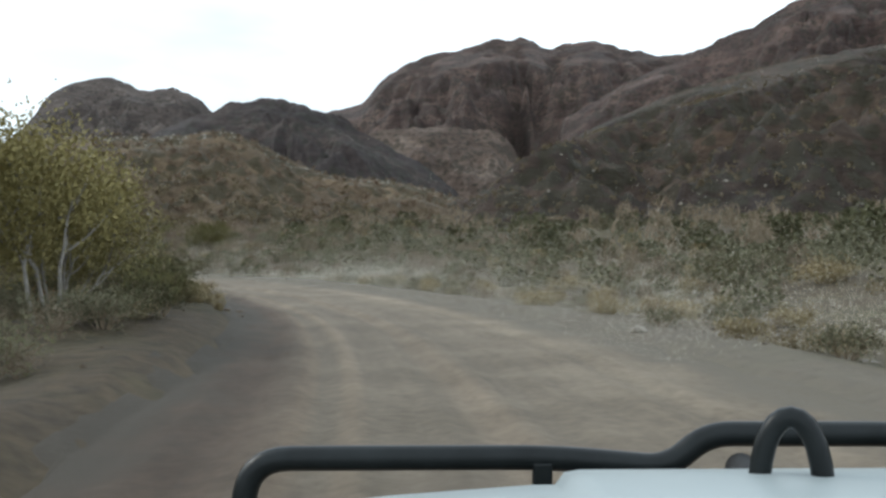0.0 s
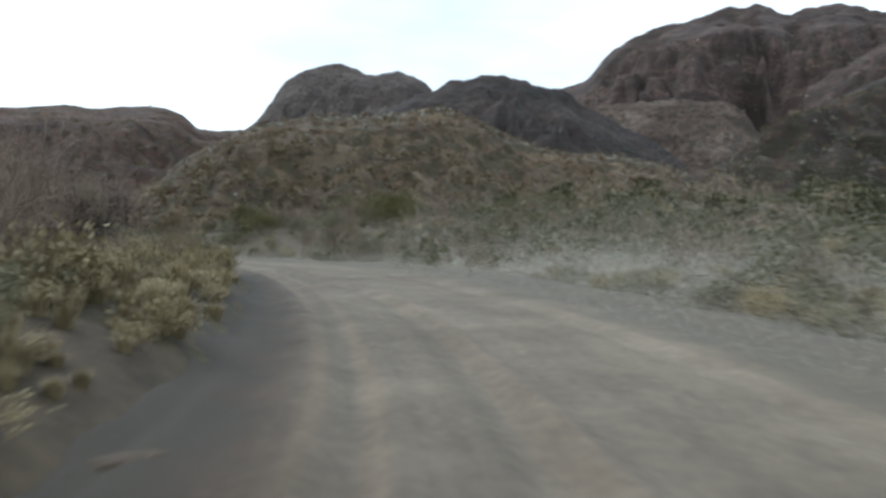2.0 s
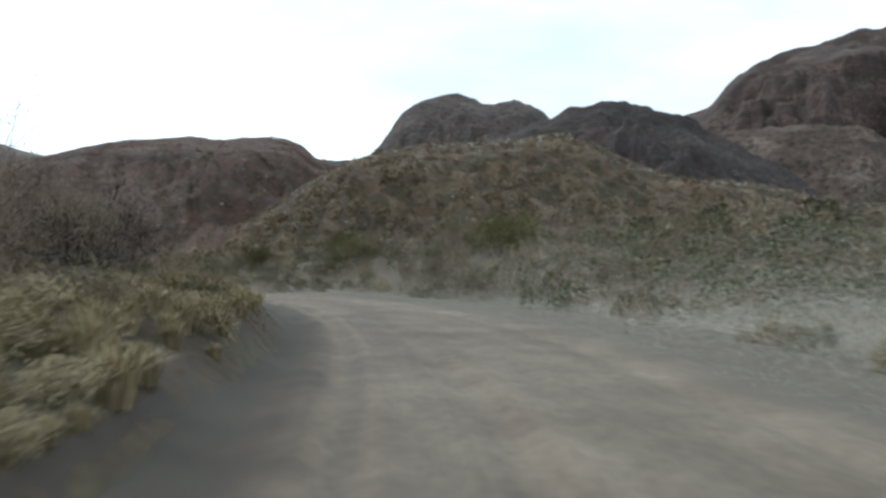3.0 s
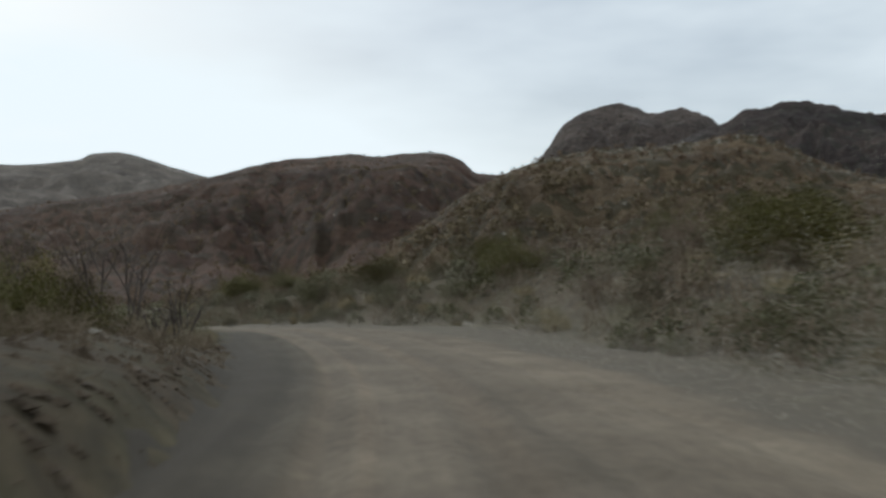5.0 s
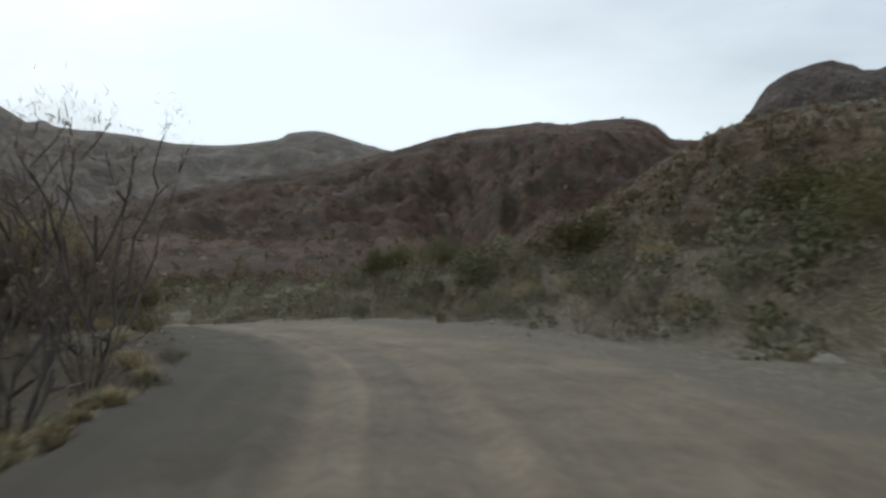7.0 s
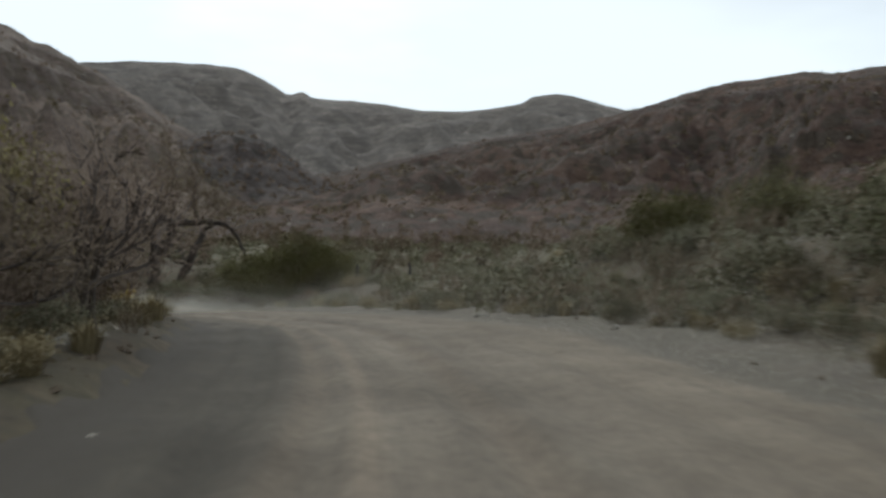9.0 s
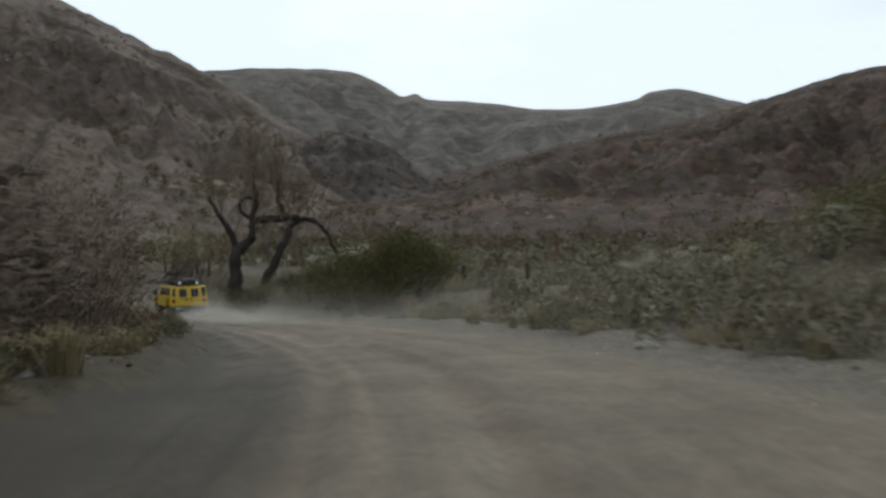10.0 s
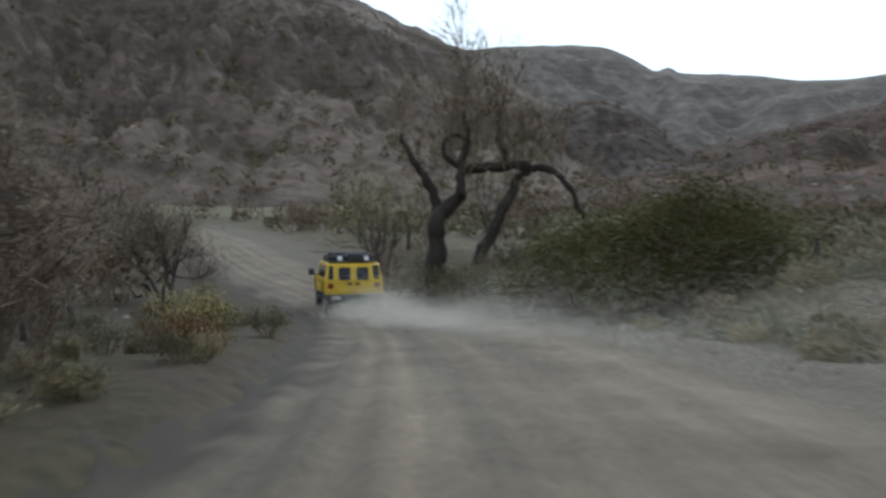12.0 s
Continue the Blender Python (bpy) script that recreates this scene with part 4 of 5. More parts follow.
scatter(R, ["bare"], 40, S0 + 60, S0 + 82, 3.0, 6.0, 0.35, 0.7, LEFT, 1.0, 0.5, 0.6)
scatter(R, ["bare", "sage", "straw"], 26, S0 + 80, S0 + 110, 3.6, 9, 0.6, 1.1, LEFT, 1.2)
scatter(R, ["sage", "straw", "bare"], 24, S0 + 105, S0 + 150, 3.9, 6.5, 0.5, 0.9, LEFT, 1.2)
scatter(R, ["green", "bare", "straw"], 9, S0 + 6, S0 + 15, 4.2, 6.5, 0.45, 0.75, LEFT, 1.0, 0.7)
scatter(R, ["thicket"], 18, S0 + 44, S0 + 62, 7.2, 12, 0.9, 1.25, WASH, 1.0, 1.2)
scatter(R, ["thicket"], 14, S0 + 50, S0 + 64, 9, 18, 1.0, 1.4, WASH, 1.0, 1.8)
scatter(R, ["thicket", "thicket", "green", "bare"], 26, S0 + 74, S0 + 98, -7.5, -16, 0.5, 0.8, "brush on the outside of the bend", 1.0, 1.5)
scatter(R, ["thicket"], 16, S0 + 80, S0 + 112, 12, 34, 0.9, 1.4, WASH, 1.0, 2.0)
scatter(R, ["thicket"], 12, S0 + 116, S0 + 140, 5.0, 8.0, 0.6, 1.0, WASH, 1.0, 1.0)
scatter(R, ["thicket"], 24, S0 + 112, S0 + 152, 6.0, 13, 0.8, 1.25, WASH, 1.0, 1.6)
scatter(R, ["thicket", "bare", "thicket", "bare"], 22, S0 + 134, S0 + 151, 5.6, 9.5, 0.75, 1.05, WASH, 1.0, 0.9, 0.7)
scatter(R, ["thicket"], 16, S0 + 172, S0 + 210, 5.5, 12, 0.6, 0.9, WASH, 1.0, 1.2)
scatter(R, ["straw", "sage", "straw", "tuft"], 34, S0 + 106, S0 + 130, 3.9, 6.4, 0.6, 1.15, LEFT, 1.0, 0.6)
scatter(R, ["straw", "sage", "bare", "tuft"], 44, S0 + 136, S0 + 166, 3.4, 8.5, 0.5, 1.05, LEFT, 1.2, 0.6)
# single shrubs that stand out
for kind, x, y, size, high in (("green", 17.6, 20.6, 1.35, 0.9), ("green", 15.6, 18.6, 1.25, 0.85), ("green", 19.0, 22.2, 1.1, 0.9), ("straw", 16.6, 19.2, 0.8, 0.9), ("tall", 15.9, 19.0, 0.6, 0.85), ("tall", 17.3, 20.7, 0.6, 0.85), ("tall", 14.6, 17.6, 0.5, 0.8), ("straw", 21.4, 25.8, 1.6, 1.2), ("straw", 20.2, 26.6, 1.4, 1.3), ("sage", 18.6, 22.4, 1.0, 1.0), ("green", 12.6, 14.9, 0.9, 0.8),
                               ("green", 10.6, 13.8, 0.8, 0.8), ("tall", 36.6, 68.0, 1.15, 1.2), ("tall", 37.8, 71.4, 1.15, 1.1), ("tall", 39.0, 74.8, 0.95, 1.0), ("tall", 35.6, 72.4, 1.25, 1.3), ("tall", 35.0, 65.2, 1.1, 1.1), ("sage", 41.2, 66.8, 1.1, 1.1), ("green", 40.4, 68.6, 0.9, 0.9), ("green", 33.0, 62.6, 2.2, 1.1), ("green", 31.6, 59.4, 2.0, 1.1), ("green", 34.6, 66.2, 2.1, 1.1), ("green", 36.2, 69.6, 2.0, 1.05), ("green", 36.4, 72.6, 2.1, 1.1), ("green", 38.0, 75.4, 1.7, 1.0), ("green", 33.6, 70.4, 2.2, 1.2), ("green", 34.8, 73.8, 1.9, 1.1), ("green", 35.2, 75.0, 1.8, 1.2), ("green", 37.6, 77.0, 1.6, 1.1), ("coarse", 42.0, 73.2, 1.0, 1.05),
                               ("coarse", 42.3, 79.0, 0.9, 0.9), ("rust", 31.6, 129.6, 1.35, 0.85), ("rust", 30.7, 131.3, 1.2, 0.85), ("spring", 29.4, 132.8, 1.3, 1.0), ("spring", 28.0, 135.0, 1.4, 1.05), ("spring", 26.4, 138.2, 1.2, 0.9), ("spring", 25.0, 139.8, 1.1, 0.9),
                               ("tall", 33.3, 152.0, 1.35, 0.8), ("tall", 35.4, 150.9, 1.45, 0.95), ("tall", 37.4, 149.6, 1.45, 1.1), ("tall", 39.0, 148.6, 1.5, 1.2), ("tall", 40.6, 148.4, 1.4, 1.05), ("green", 29.0, 152.4, 1.7, 0.9), ("green", 27.2, 153.6, 1.6, 0.9), ("bare", 25.4, 155.0, 1.5, 0.9), ("green", 30.8, 153.4, 1.7, 1.0), ("green", 31.6, 151.4, 1.4, 0.8), ("bare", 24.8, 154.6, 1.4, 0.9), ("sage", 26.2, 154.3, 1.3, 0.9), ("bare", 23.8, 156.0, 1.5, 1.0), ("green", 27.8, 155.2, 1.4, 0.8), ("bare", 28.6, 156.2, 1.3, 0.9), ("thicket", 21.4, 160.6, 0.5, 0.9), ("bare", 22.6, 158.8, 1.7, 1.2), ("bare", 20.4, 160.4, 1.6, 1.1), ("thicket", 19.8, 162.6, 0.5, 0.9), ("bare", 23.4, 161.4, 1.8, 1.2), ("bare", 19.0, 164.4, 1.7, 1.2), ("thicket", 22.4, 164.0, 0.55, 0.9), ("sage", 24.4, 159.0, 1.4, 0.9), ("tall", 62.4, 144.4, 2.1, 1.05), ("tall", 65.6, 147.2, 1.9, 1.0), ("tall", 58.4, 62.6, 1.15, 0.9), ("tall", 62.0, 71.5, 1.2, 0.9), ("tall", 60.2, 84.0, 1.1, 0.9), ("tall", 57.0, 76.4, 1.0, 0.9), ("tall", 54.6, 58.0, 1.1, 0.8), ("tall", 57.6, 93.0, 1.2, 0.8), ("tall", 55.0, 113.6, 1.0, 0.85), ("tall", 57.8, 112.0, 1.1, 0.85), ("tall", 34.5, 149.0, 1.5, 0.66), ("tall", 36.6, 147.8, 1.6, 0.62), ("tall", 38.4, 147.2, 1.7, 0.74), ("tall", 39.8, 147.6, 1.5, 0.8), ("green", 56.0, 100.4, 1.6, 0.9), ("green", 58.8, 106.0, 1.9, 0.9)):
    plant(kind, x, y, size, R.uniform(0, 6.28), high)
scatter(R, ["sage", "straw", "sage", "bare"], 80, S0 + 112, S0 + 165, -5.2, -24, 0.7, 1.5, MEADOW)
scatter(R, ["sage", "tuft", "straw", "tuft"], 60, S0 + 108, S0 + 160, -4.6, -10, 0.5, 1.0, MEADOW, 1.0, 0.7)
scatter(R, ["sage", "straw", "tuft", "bare", "green"], 56, S0 + 136, S0 + 162, -4.3, -13, 0.6, 1.15, MEADOW, 1.0, 0.6)

# farther scrub
for k in range(34):
    x, y = spot(S0 + R.uniform(76, 96), R.uniform(3.3, 4.3))
    plant(R.choice(["tuft", "straw", "sage"]), x, y, R.uniform(0.35, 0.65), R.uniform(0, 6.28), 0.8, LEFT)
A_, B_ = S0 - 20, S0 + 112
strew("verge_sage", "grey-green sage mounds on the slope", M_SAGE, field(198, 400, S0 + 4, S0 + 120, -10, -34, 0.7, 1.7, 0.62), 190, 0.066, 298)
strew("verge_brush", "bare brown brush on the slope", M_TWIG, field(199, 240, S0 + 4, S0 + 116, -10, -34, 0.6, 1.6, 0.7), 170, 0.10, 299, True)
strew("terrace_brush", "brown and bare brush covering the terrace slope", M_TWIG, field(229, 420, S0 + 55, S0 + 142, -6.8, -24, 0.7, 1.8, 0.75), 130, 0.09, 318, True)
strew("terrace_sage", "dull olive sage covering the terrace slope", M_GREEN, field(230, 190, S0 + 55, S0 + 98, -6.8, -24, 0.7, 1.7, 0.65), 150, 0.06, 319)
strew("terrace_pale_sage", "dusty pale sage covering the terrace slope", M_PALESAGE, field(231, 200, S0 + 98, S0 + 142, -6.8, -24, 0.6, 1.5, 0.6), 150, 0.06, 320)
strew("sage_scrub", "grey-green sage scrub covering the slope", M_SAGE, field(201, 950, A_, B_, -22, -130, 1.0, 2.4, 0.62), 130, 0.066, 301)
strew("olive_scrub", "olive-green scrub covering the slope", M_GREEN, field(202, 850, A_, B_, -26, -140, 1.2, 3.0, 0.7, 0.35), 130, 0.066, 302)
strew("straw_scrub", "dry straw-coloured scrub on the slope", M_STRAW, field(203, 420, A_, B_, -18, -140, 0.8, 1.8, 0.6), 60, 0.09, 303)
strew("bare_scrub", "bare brown brush on the slope", M_TWIG, field(204, 950, A_, B_, -24, -170, 1.0, 2.8, 0.8), 70, 0.16, 304, True)
strew("wash_scrub", "olive scrub along the dry wash", M_GREEN, field(205, 520, S0 - 10, S0 + 215, 11, 90, 1.2, 3.0, 0.75), 100, 0.08, 305)
strew("wash_thicket", "leafless reddish thickets along the dry wash", M_PINKTWIG, field(206, 900, S0 + 20, S0 + 225, 22, 130, 2.0, 4.5, 0.95), 90, 0.20, 306, True)
strew("far_bank_brush", "bare brown brush on the far bank of the dip", M_HILLBROWN, np.vstack([field(222, 110, S0 + 168, S0 + 242, -7, -60, 1.2, 3.2, 0.8), field(223, 300, S0 + 168, S0 + 242, 6, 80, 1.2, 3.4, 0.9)]), 90, 0.15, 313, True)
strew("far_bank_scrub", "grey-olive scrub on the far bank of the dip", M_HILLGREEN, np.vstack([field(224, 150, S0 + 168, S0 + 242, -7, -70, 1.0, 2.8, 0.65), field(225, 240, S0 + 168, S0 + 242, 6, 80, 1.0, 2.8, 0.7)]), 90, 0.085, 314)
strew("knoll_sage", "dusty grey-green sage mounds beside the meadow", M_PALESAGE, field(226, 340, S0 + 116, S0 + 180, -7, -48, 0.9, 2.2, 0.6), 330, 0.042, 315)
strew("knoll_straw", "dry olive-straw brush beside the meadow", M_MEADOW, field(227, 260, S0 + 116, S0 + 180, -6, -45, 0.6, 1.4, 0.5), 190, 0.055, 316)
strew("knoll_brush", "bare brown brush beside the meadow", M_TWIG, field(228, 70, S0 + 116, S0 + 180, -7, -48, 0.7, 1.8, 0.7), 130, 0.12, 317, True)
strew("meadow_scrub", "low grey-green scrub in the valley meadow", M_PALESAGE, field(207, 200, S0 + 140, S0 + 215, -16, -120, 0.8, 2.0, 0.42), 46, 0.12, 307)
strew("meadow_grass", "pale dry grass in the valley meadow", M_MEADOW, field(208, 2300, S0 + 134, S0 + 235, -12, -240, 0.8, 2.4, 0.26), 46, 0.10, 308)
strew("meadow_brush", "dark brush along the valley edge", M_HILLGREEN, np.vstack([field(209, 26, S0 + 140, S0 + 215, -150, -330, 2.0, 5.0, 0.6), field(239, 150, S0 + 118, S0 + 215, -75, -150, 1.8, 4.6, 0.75)]), 80, 0.085, 309)
strew("meadow_thicket", "leafless brown thickets along the valley edge", M_HILLBROWN, field(240, 130, S0 + 118, S0 + 215, -70, -150, 2.0, 5.0, 0.8), 90, 0.16, 321, True)
strew("hill_scrub", "olive scrub dotted over the hillsides", M_HILLGREEN, np.vstack([on_hill("hill_tan", 211, 700, 1.0, 2.4), on_hill("hill_dark_flank", 212, 4200, 1.2, 3.0, low=0.2), on_hill("hill_red", 213, 500, 1.2, 3.0, low=0.3)]), 18, 0.16, 310)
strew("hill_brush", "bare brown brush dotted over the hillsides", M_HILLBROWN, np.vstack([on_hill("hill_tan", 215, 1200, 1.2, 2.8), on_hill("hill_red", 216, 1100, 1.0, 2.4), on_hill("mountain_left", 217, 700, 1.2, 2.6), on_hill("mountain_left", 247, 900, 1.2, 2.8, low=0.5), on_hill("hill_low_dark", 218, 500, 1.5, 3.0)]), 18, 0.18, 311)
strew("foot_brush", "thick brush at the foot of the hills", M_HILLGREEN, np.vstack([on_hill("hill_red", 219, 800, 1.4, 3.0, low=0.45, top=0.86), on_hill("mountain_left", 220, 500, 2.5, 5.0, low=0.6, top=0.98), on_hill("hill_tan", 221, 500, 2.0, 4.5, low=0.6, top=0.98)]), 40, 0.12, 312)

boulders("crest_rocks", "pale rocks along the foothill crest", M_STONE, np.vstack([on_hill("hill_tan", 231, 420, 0.8, 2.2, top=0.10), on_hill("hill_tan", 232, 500, 0.6, 1.6), on_hill("hill_red", 233, 260, 0.8, 2.0), on_hill("mountain_left", 234, 260, 1.0, 2.6, low=0.1, top=0.8), on_hill("hill_dark_flank", 235, 500, 1.0, 3.0)]), 331)
boulders("bank_rubble", "brown rubble and clods on the road banks", M_RUBBLE, np.vstack([field(244, 4200, S0 + 54, S0 + 84, 2.7, 6.6, 0.06, 0.22), field(246, 2000, S0 + 50, S0 + 76, 2.2, 4.4, 0.05, 0.2), field(245, 420, S0 + 54, S0 + 84, 3.0, 6.6, 0.2, 0.42), field(238, 3200, S0, S0 + 165, 3.7, 9, 0.05, 0.24), field(243, 1500, S0 + 42, S0 + 76, 2.9, 8, 0.08, 0.3), field(239, 1600, S0, S0 + 165, -5, -11, 0.05, 0.2)]), 333)
boulders("slope_rocks", "pale stones on the slope beside the road", M_STONE, np.vstack([field(236, 900, S0, S0 + 190, -6, -90, 0.15, 0.6), field(237, 500, S0, S0 + 190, 5, 40, 0.12, 0.5), field(240, 160, S0, S0 + 165, 3.9, 8, 0.08, 0.3), field(241, 420, S0 + 108, S0 + 140, 4.4, 6.4, 0.08, 0.5), field(242, 120, S0 + 120, S0 + 150, -7.5, -12, 0.1, 0.45)]), 332)


# ---- trees ----
def young_tree(seed, high, leaf, label, bark, count, size, fork=3, rad=0.07, stems=3, thin=0.45, spread=0.22):
    """A slender tree of several stems with a thin crown."""
    rng = random.Random(seed)
    v, f, tips = [], [], []
    for k in range(stems):
        d = Vector((rng.gauss(0, 0.28), rng.gauss(0, 0.28), 1))
        grow(rng, v, f, tips, Vector((rng.gauss(0, 0.15), rng.gauss(0, 0.15), -0.15)), d, high * 0.42, rad, 3, 0.3, fork, 0.16, 6, 0.66)
    top = tagged(new("tree"), label, "tree", "trees beside the road")
    tr = new("trunk", mesh_from("trunk", v, f, bark))
    tr.parent = top
    lv, lf = leaves(rng, tips, count, spread, size, thin)
    cr = new("crown", mesh_from("crown", lv, lf, leaf))
    cr.parent = top
    return top


willow = young_tree(401, 4.2, M_YELLOW, "slender willow with sparse yellow-green spring leaves", M_PALEBARK, 12000, 0.09, rad=0.045, spread=0.3)
willow_b = young_tree(402, 4.6, M_YELLOW, "slender willow with sparse yellow-green spring leaves", M_PALEBARK, 12000, 0.09, rad=0.045, stems=4, spread=0.3)
bare_a = young_tree(411, 5.0, M_PINKTWIG, "bare many-stemmed tree with fine brown twigs", M_STEMBARK, 5200, 0.3, fork=4, rad=0.09, stems=4, thin=0.05, spread=0.32)
bare_b = young_tree(412, 4.4, M_TWIG, "bare many-stemmed tree with fine brown twigs", M_STEMBARK, 4800, 0.3, fork=4, rad=0.08, stems=4, thin=0.05, spread=0.32)
budding = young_tree(441, 6.2, M_YELLOW, "leafless tree with a haze of yellowish buds", M_STEMBARK, 5200, 0.05, fork=4, rad=0.05, stems=4, spread=0.35)
pole_a = young_tree(421, 7.4, M_PINKTWIG, "tall thin leafless tree with few upright branches", M_STEMBARK, 700, 0.22, fork=2, rad=0.06, stems=2, thin=0.05, spread=0.2)
pole_b = young_tree(422, 6.8, M_PINKTWIG, "tall thin leafless tree with few upright branches", M_STEMBARK, 700, 0.22, fork=2, rad=0.055, stems=3, thin=0.05, spread=0.2)
GREENWOOD = [(42.2, 82.6, 1.0, pole_a), (42.4, 86.4, 0.95, pole_b), (41.0, 85.0, 1.05, pole_a), (40.8, 88.6, 1.0, pole_b),
             (32.0, 48.2, 0.8, bare_a), (33.2, 51.4, 0.85, bare_b), (30.2, 45.8, 0.8, bare_b), (29.6, 49.6, 0.95, bare_a), (31.0, 54.2, 1.0, bare_b), (27.6, 46.8, 0.95, bare_b),
             (40.7, 101.8, 0.9, bare_a), (38.9, 105.6, 0.85, bare_b), (37.0, 109.8, 0.95, bare_a), (35.6, 114.0, 0.9, bare_b), (34.6, 118.6, 0.95, bare_a), (40.6, 97.6, 0.8, bare_b), (32.6, 122.6, 0.9, bare_b), (31.6, 123.8, 1.0, bare_b), (28.8, 127.6, 1.1, bare_b),
             (10.3, 15.2, 1.0, willow), (11.6, 16.8, 0.75, willow_b), (13.0, 18.8, 0.55, willow_b), (9.2, 16.6, 1.0, willow), (14.4, 20.8, 0.5, willow), (11.4, 20.0, 0.75, willow_b),
             (22.8, 157.9, 1.0, budding), (20.8, 161.2, 1.1, budding), (27.6, 160.4, 0.95, budding), (37.6, 99.4, 1.1, willow_b), (36.4, 106.4, 1.2, willow), (36.0, 102.6, 1.1, bare_a), (34.8, 114.6, 1.1, bare_a),
             (33.0, 119.5, 0.95, bare_b), (30.2, 124.0, 1.0, bare_a), (27.0, 130.0, 1.1, bare_b), (31.0, 109.0, 1.1, bare_a), (22.0, 137.0, 1.1, bare_a), (25.5, 121.5, 1.1, bare_b), (19.0, 146.0, 1.1, bare_b), (11.0, 152.0, 1.1, bare_a), (36.4, 82.4, 0.9, bare_a), (39.4, 86.0, 0.75, bare_b), (36.8, 88.6, 1.1, bare_a), (31.4, 83.6, 1.05, bare_a),
             (33.0, 90.0, 1.2, bare_b), (35.6, 105.6, 1.1, bare_b), (32.4, 104.0, 1.2, bare_b), (33.6, 110.8, 1.15, bare_a), (29.4, 115.0, 1.2, bare_b), (26.0, 113.0, 1.2, bare_a)]
first = set()
for x, y, size, src in GREENWOOD:
    at = pose(x, y, down(x, y, 0.05), 0, 0, R.uniform(0, 360))
    ob = copy_thing(src, at) if src in first else src
    first.add(src)
    ob.matrix_basis = at
    ob.scale = (size, size, size)


def arch_tree():
    """Old cottonwood: two trunks, one leaning over to the ground like an arch; sideways and upward places of each limb."""
    rng = random.Random(77)
    limbs = [([(0.0, -0.2), (0.0, 1.9), (0.1, 2.7), (0.7, 3.1), (1.2, 3.6)], 0.5, 0.3), ([(0.1, 2.8), (-0.2, 3.7), (-0.7, 4.5), (-1.3, 5.4), (-1.5, 6.0)], 0.26, 0.08),
             ([(1.2, 3.5), (1.1, 4.5), (1.4, 5.8), (1.3, 7.1), (1.6, 7.9)], 0.25, 0.05), ([(1.15, 4.6), (0.45, 5.1), (0.5, 5.7), (1.05, 5.9), (1.6, 5.5)], 0.15, 0.06),
             ([(1.2, 4.5), (2.1, 4.6), (3.2, 4.7), (4.2, 4.7)], 0.22, 0.2), ([(1.5, -0.2), (2.2, 1.3), (2.95, 2.8), (3.7, 4.1), (4.3, 4.6), (5.1, 4.55), (5.8, 4.0), (6.3, 3.2), (6.7, 2.4)], 0.34, 0.09),
             ([(3.3, 4.7), (2.9, 5.6), (2.8, 6.3), (3.1, 7.4)], 0.2, 0.06)]
    top = tagged(new("cottonwood_tree"), "old leafless cottonwood with dark arching limbs and fine twigs", "tree", "trees beside the road")
    tips = []
    tv, tf = [], []
    for n, (line, r0, r1) in enumerate(limbs):
        line = spline([(x, 0.25 * math.sin(2.1 * x + n), z) for x, z in line], 0.25)
        line[1:-1] += np.array([[rng.gauss(0, 0.045) for _ in range(3)] for _ in line[1:-1]])
        bm = bmesh.new()
        m = len(line)
        rod(bm, line.tolist(), [(r0 + (r1 - r0) * k / (m - 1)) * (1 + 0.16 * math.sin(k * 1.7 + n) * rng.random()) for k in range(m)], 9)
        part("trunk" if n in (0, 5) else "limb", bm, M_BARK, top, smooth=True)
        for k in range(m):
            if line[k][2] > 3.4 and rng.random() < 0.85:
                d = Vector((rng.gauss(0, 0.5), rng.gauss(0, 0.6), rng.uniform(0.5, 1.1)))
                grow(rng, tv, tf, tips, Vector(line[k]), d, rng.uniform(0.9, 1.6) + 0.12 * max(0, line[k][2] - 4), 0.03, 2, 0.3, 6, 0.14, 3, 0.74)
    tw = new("twig_crown", mesh_from("twig_crown", tv, tf, M_PINKTWIG))
    tw.parent = top
    lv, lf = leaves(rng, tips, 5200, 0.34, 0.065)
    bd = new("bud_crown", mesh_from("bud_crown", lv, lf, M_YELLOW))
    bd.parent = top
    return top


old_tree = arch_tree()
old_tree.matrix_basis = pose(26.0, 156.4, down(26.0, 156.4) + 0.1, 0, 0, 21.1)
old_tree.scale = (1.04, 1.08, 1.14)


# ---- fence posts, stones ----
def post_mesh(seed, high):
    rng = random.Random(seed)
    bm = bmesh.new()
    rod(bm, [(rng.gauss(0, 0.006), rng.gauss(0, 0.006), -0.3 + (high + 0.3) * k / 5) for k in range(6)], [0.12, 0.115, 0.11, 0.105, 0.1, 0.082], 8)
    return bm_mesh("fence_post", bm, M_POST)


for k, (x, y, high, tilt) in enumerate(((42.4, 145.6, 1.45, 6), (46.0, 143.2, 1.35, -3), (49.2, 142.9, 1.3, 5), (53.0, 142.2, 1.25, -4), (21.6, 163.4, 1.3, 3), (20.2, 164.8, 1.4, -2), (18.9, 166.2, 1.3, 2), (17.4, 167.6, 1.35, -3), (15.9, 169.0, 1.3, 2))):
    ob = new("fence_post", post_mesh(500 + k, high))
    tagged(ob, "weathered dark wooden fence post, slightly leaning", "fence post", "fence posts in the meadow")
    ob.matrix_basis = pose(x, y, down(x, y), tilt, tilt * 0.5, 30 * k)

